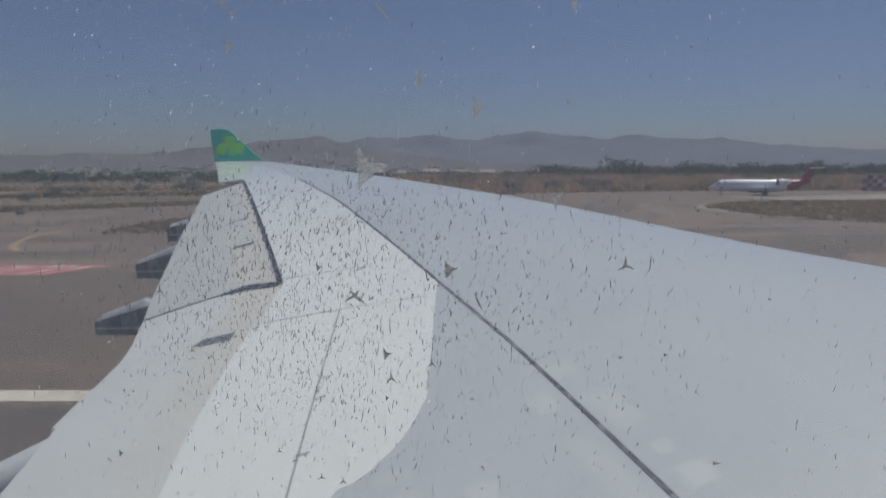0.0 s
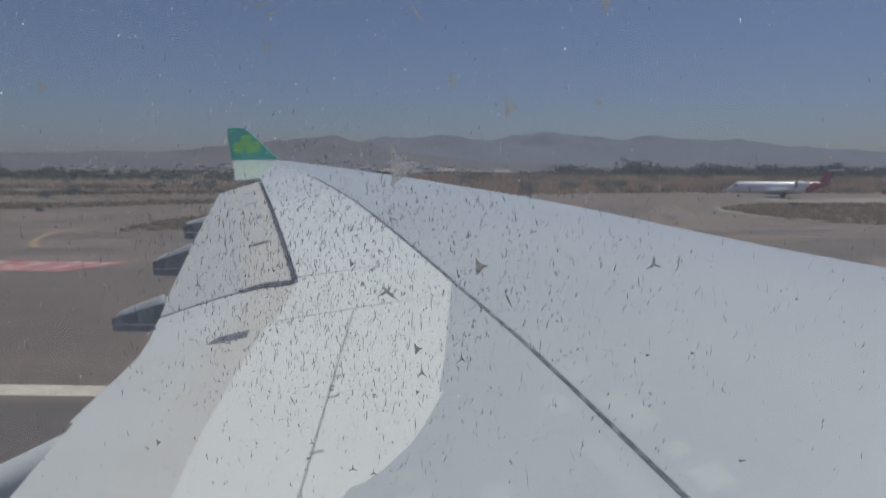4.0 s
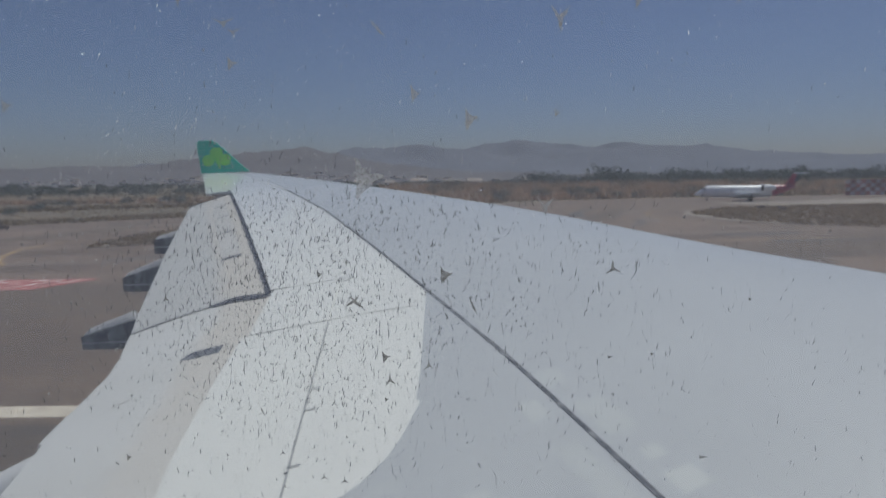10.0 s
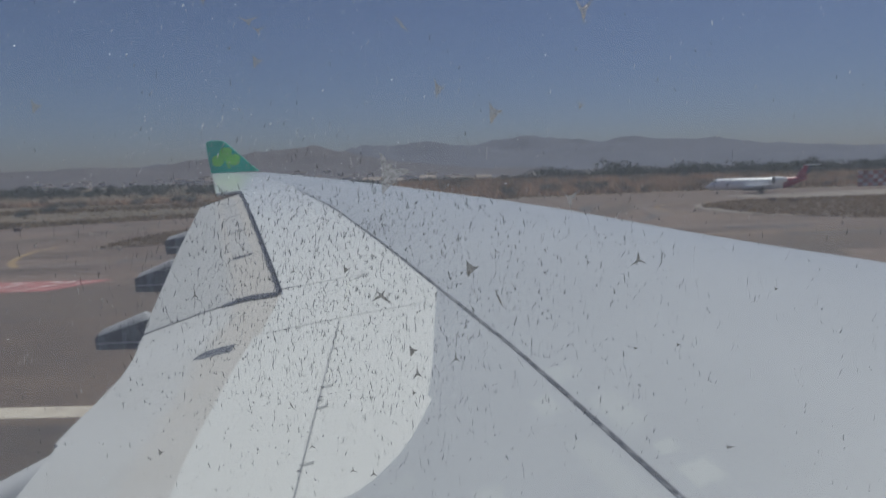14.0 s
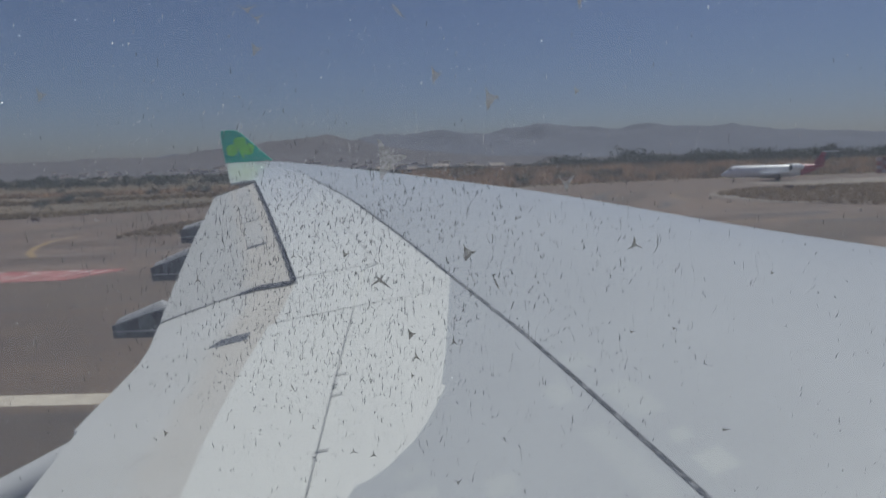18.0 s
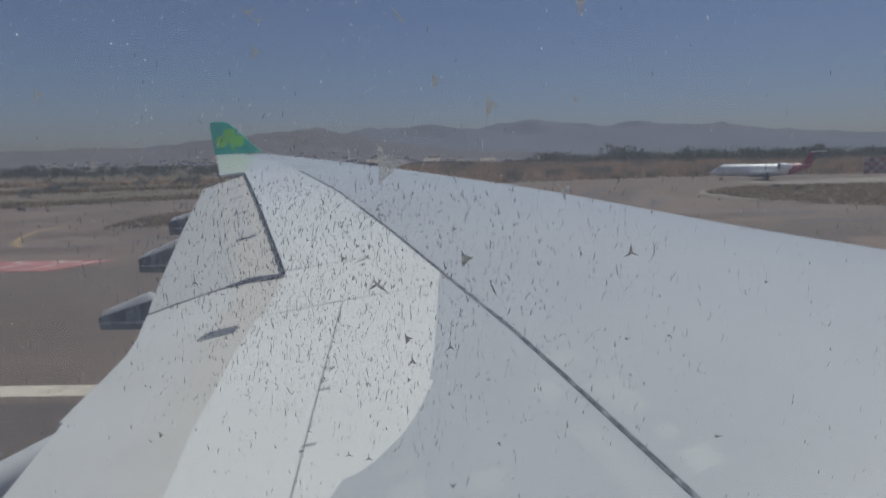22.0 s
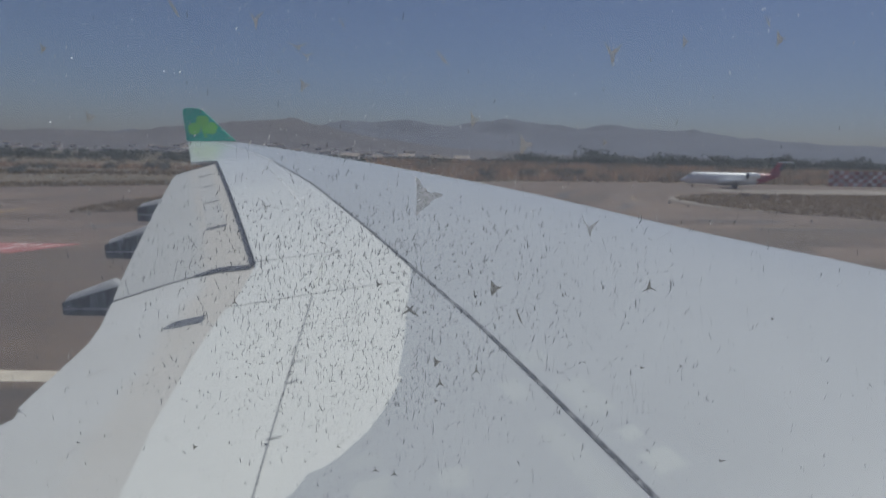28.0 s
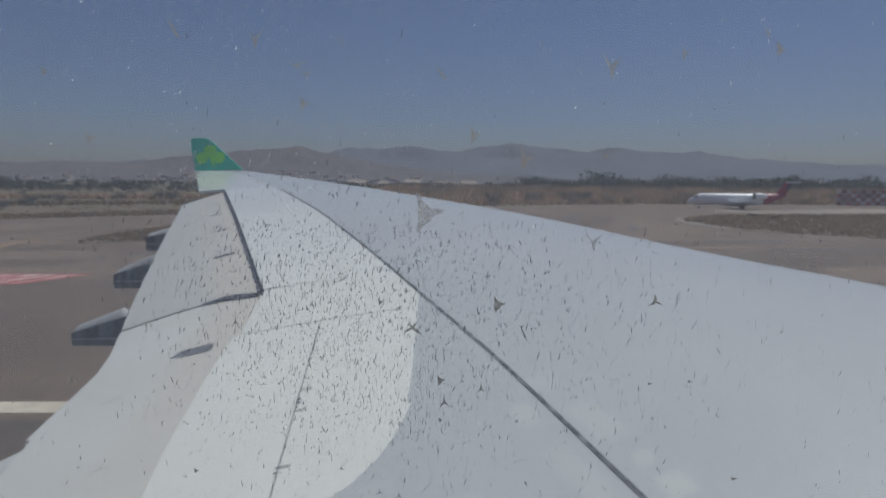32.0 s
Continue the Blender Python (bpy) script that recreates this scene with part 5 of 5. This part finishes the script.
# landing gear under the fuselage, on the runway
for gx in (-1.0, 9.5):
    leg = solid("landing_gear", *box_mesh(gx - 0.15, gx + 0.15, -2.8, -2.5, 0.5, 2.75), STEEL, liner, "steel landing gear leg")
    solid("axle", *box_mesh(gx - 0.8, gx + 0.8, -2.75, -2.55, 0.5, 0.7), STEEL, leg)
    for ox in (-0.7, 0.7):
        for oy in (-0.45, 0.45):
            gv, gf = lathe([(-0.2, 0.5, 0), (-0.12, 0.58, 0), (0.12, 0.58, 0), (0.2, 0.5, 0)], 18)
            solid("wheel", [(gx + ox + b, -2.65 + oy + a, 0.612 + c) for a, b, c in gv], gf, TYRE, leg)

# ---------------------------------------------------------------- the scratched, dusty window pane
pane_y = 0.172
pv, pf = [], []
for yy in (pane_y - 0.002, pane_y + 0.002):
    for i in range(48):
        a = 2 * math.pi * (i + 0.5) / 48
        ca, sa = math.cos(a), math.sin(a)
        pv.append((0.165 * math.copysign(abs(ca) ** 0.5, ca), yy, 5.585 + 0.205 * math.copysign(abs(sa) ** 0.5, sa)))
pf = [tuple(range(48)), tuple(range(95, 47, -1))] + [(i, (i + 1) % 48, (i + 1) % 48 + 48, i + 48) for i in range(48)]
pane = solid("window_pane", pv, pf, PANE, liner, "dusty scratched cabin window pane")
pane.visible_shadow = False
FACE = pane_y - 0.0028


def shard(x, z, w, h, kind, mat=CHIP):
    """A chip or crazed mark on the glass: a curved three- or four-armed star, a wedge or a forked streak."""
    if kind == "star":
        arms = [(-0.55, -0.36), (-0.1, -0.02), (-0.16, 0.2), (0.02, 0.06), (0.45, 0.6), (0.1, -0.03), (0.46, -0.4), (0.0, -0.1)]
    elif kind == "tri":
        arms = [(-0.04, 0.55), (0.07, 0.02), (0.5, -0.3), (0.02, -0.13), (-0.5, -0.36), (-0.11, 0.0)]
    elif kind == "wedge":
        arms = [(-0.5, 0.5), (-0.22, 0.24), (0.08, 0.1), (0.5, 0.07), (0.16, -0.06), (-0.08, -0.24), (-0.42, -0.5), (-0.44, 0.0)]
    elif kind == "fork":
        arms = [(-0.5, 0.5), (-0.08, 0.1), (0.5, 0.45), (0.12, 0.0), (0.02, -0.5), (-0.14, -0.05)]
    else:
        arms = [(-0.5, 0.5), (-0.1, 0.2), (0.15, -0.05), (0.5, -0.5), (0.05, -0.2), (-0.25, 0.1)]
    y = FACE
    rough = []
    for i, (a, b) in enumerate(arms):          # ragged outline between the arm tips
        c, d = arms[(i + 1) % len(arms)]
        for t in (0.0, 0.3, 0.6):
            j = 0.0 if t == 0 else 0.035
            rough.append((a + (c - a) * t + random.uniform(-j, j), b + (d - b) * t + random.uniform(-j, j)))
    arms = rough
    v = [(x + a * w, y, z + b * h) for a, b in arms] + [(x + a * w, y + 0.0002, z + b * h) for a, b in arms]
    m = len(arms)
    f = [tuple(range(m)), tuple(range(2 * m - 1, m - 1, -1))] + [(i, (i + 1) % m, (i + 1) % m + m, i + m) for i in range(m)]
    ob = solid("chip_mark", v, f, mat, pane)
    ob.visible_shadow = False


MARKS = ((-8.9, -1.0, 7, 10, "wedge"), (14.8, 12.4, 3.2, 5.6, "wedge"), (35.2, 34.8, 4.6, 6.4, "fork"), (-13.1, -29.5, 5.2, 5.0, "star"), (8.8, -23.6, 3.2, 4.2, "wedge"), (47.9, -22.6, 3.6, 3.6, "tri"),
         (-4.9, -48.5, 2.6, 4.4, "tri"), (-5.7, -43.1, 2.0, 2.8, "wedge"), (4.3, -45.1, 2.2, 3.3, "tri"), (-5.8, -53.4, 1.0, 1.4, "wedge"), (4.5, -80.9, 1.8, 1.6, "fork"), (2.1, 18.2, 2.6, 4.4, "wedge"), (34.6, 13.6, 1.4, 2.2, "wedge"), (31.9, -8.0, 4.2, 5.0, "fork"))
MARKS_2 = ((-41.2, 34.3, 5.0, 2.2, "fork"), (-6.5, 32.9, 3.5, 4.0, "streak"), (-21.2, -72.3, 2.0, 1.8, "tri"), (-16.3, -73.2, 1.8, 2.2, "tri"), (14.9, -31.1, 2.0, 4.4, "streak"), (70.3, -68.8, 1.9, 0.9, "wedge"), (-90.7, 16.3, 2.4, 3.2, "wedge"),
           (-57.0, -28.3, 1.4, 2.6, "tri"), (-33.5, -23.1, 1.5, 2.4, "tri"), (-20.9, -23.2, 1.5, 2.0, "wedge"), (-35.4, -55.8, 1.0, 2.0, "streak"), (-30.9, -66.0, 1.4, 1.6, "tri"))
MARKS_3 = ((-67.4, -66.6, 1.2, 1.6, "wedge"), (76.6, 39.8, 2.4, 4.2, "wedge"), (53.0, 38.4, 1.6, 3.6, "wedge"), (73.0, 43.7, 1.6, 2.8, "streak"), (-51.2, 40.2, 3.8, 5.0, "fork"), (-39.4, 25.3, 2.4, 3.2, "wedge"), (-30.6, 40.0, 1.5, 3.2, "streak"), (80.6, -30.3, 0.9, 0.8, "wedge"), (57.5, -43.2, 0.9, 0.9, "wedge"), (47.4, -43.8, 1.2, 0.8, "wedge"), (-70.3, 42.2, 3.4, 5.0, "streak"), (-39.0, 32.3, 3.6, 1.8, "fork"), (-101.1, 32.1, 1.8, 2.8, "wedge"))
for x, z, w, h, k in MARKS + MARKS_2 + MARKS_3:
    shard(x * 0.000992, 5.6 + z * 0.000992, w / 1000, h / 1000, k, CHIP_FAINT if z > 8 else CHIP_PALE if z > -10 else CHIP)


def streaks(name, n, mat, place, length, width, label, bent=0.22, raised=False):
    r = np.random.default_rng(len(name) * 7 + n)
    v, f, made = [], [], 0
    while made < n:
        x, z = r.uniform(-0.135, 0.14), r.uniform(-0.10, 0.065)
        if r.random() > place(x * 1000, z * 1000):
            continue
        ln, w = length * r.lognormal(0, 0.5), width * r.uniform(0.55, 1.5)
        lean = r.normal(0.12, 0.2)
        k = len(v)
        mid = r.normal(0, bent) * w * 2.0
        dx, dz = math.sin(lean) * ln / 2, math.cos(lean) * ln / 2
        jog = r.normal(0, bent) * w * 2.4
        pts = [(-dx, -dz, 0.25), (mid, -dz * 0.3, 1.0), (jog, dz * 0.35, 0.8), (dx, dz, 0.3)]
        for px, pz, q in pts:
            v += [(x + px - w / 2 * q, FACE, 5.6 + z + pz), (x + px + w / 2 * q, FACE, 5.6 + z + pz)]
        if raised:
            v += [(x, FACE + w * 1.5, 5.6 + z)]
            rim = [k, k + 1, k + 3, k + 5, k + 7, k + 6, k + 4, k + 2]
            f += [(rim[i - 1], rim[i], k + 8) for i in range(8)]
        else:
            f += [(k + i, k + i + 1, k + i + 3, k + i + 2) for i in (0, 2, 4)]
        made += 1
    ob = new(name, mesh(name, v, f, mat))
    ob.parent = pane
    ob.visible_shadow = False
    tagged(ob, label, kind="stuff")


def dense(x, z):
    """Dried rain marks lie thick over the middle of the pane and thin out towards one side."""
    d = 0.9 * math.exp(-((x + 31) / 35) ** 2) * math.exp(-((z + 22) / 33) ** 2) + 0.15 * math.exp(-((x - 25) / 48) ** 2) * math.exp(-((z + 20) / 40) ** 2)
    return min(1.0, d + 0.03) * (1.0 if z < -3 else 0.17)


def upper(x, z):
    band = math.exp(-((x + 36) / 36) ** 2) * math.exp(-((z - 3) / 9) ** 2)
    return min(1.0, band + (0.12 + 0.45 * math.exp(-((x + 35) / 55) ** 2)) * (1.0 if z > -4 else 0.2))


streaks("dried_rain_residue", 4150, GRIME, dense, 0.00075, 0.000165, "thin dried rain marks on the glass")
streaks("pale_rain_residue", 1900, GRIME_PALE, upper, 0.00052, 0.00013, "pale dried rain marks and painted mark highlights on the glass", raised=True)
# pale twins among the dark marks: their highlights, drawn as pale streaks
streaks("pale_rain_residue", 2200, GRIME_PALE, dense, 0.0006, 0.00014, "pale dried rain marks and painted mark highlights on the glass")
def salted(x, z):
    return (0.06 + 0.94 * math.exp(-((x + 42) / 56) ** 2)) * (1.0 if z > -5 else 0.16)


streaks("salt_dust", 850, GLINT, salted, 0.0001, 0.0001, "bright salt grains on the glass", raised=True)
streaks("coarse_salt", 150, GLINT, salted, 0.00022, 0.00018, "bright coarse salt grains on the glass", raised=True)
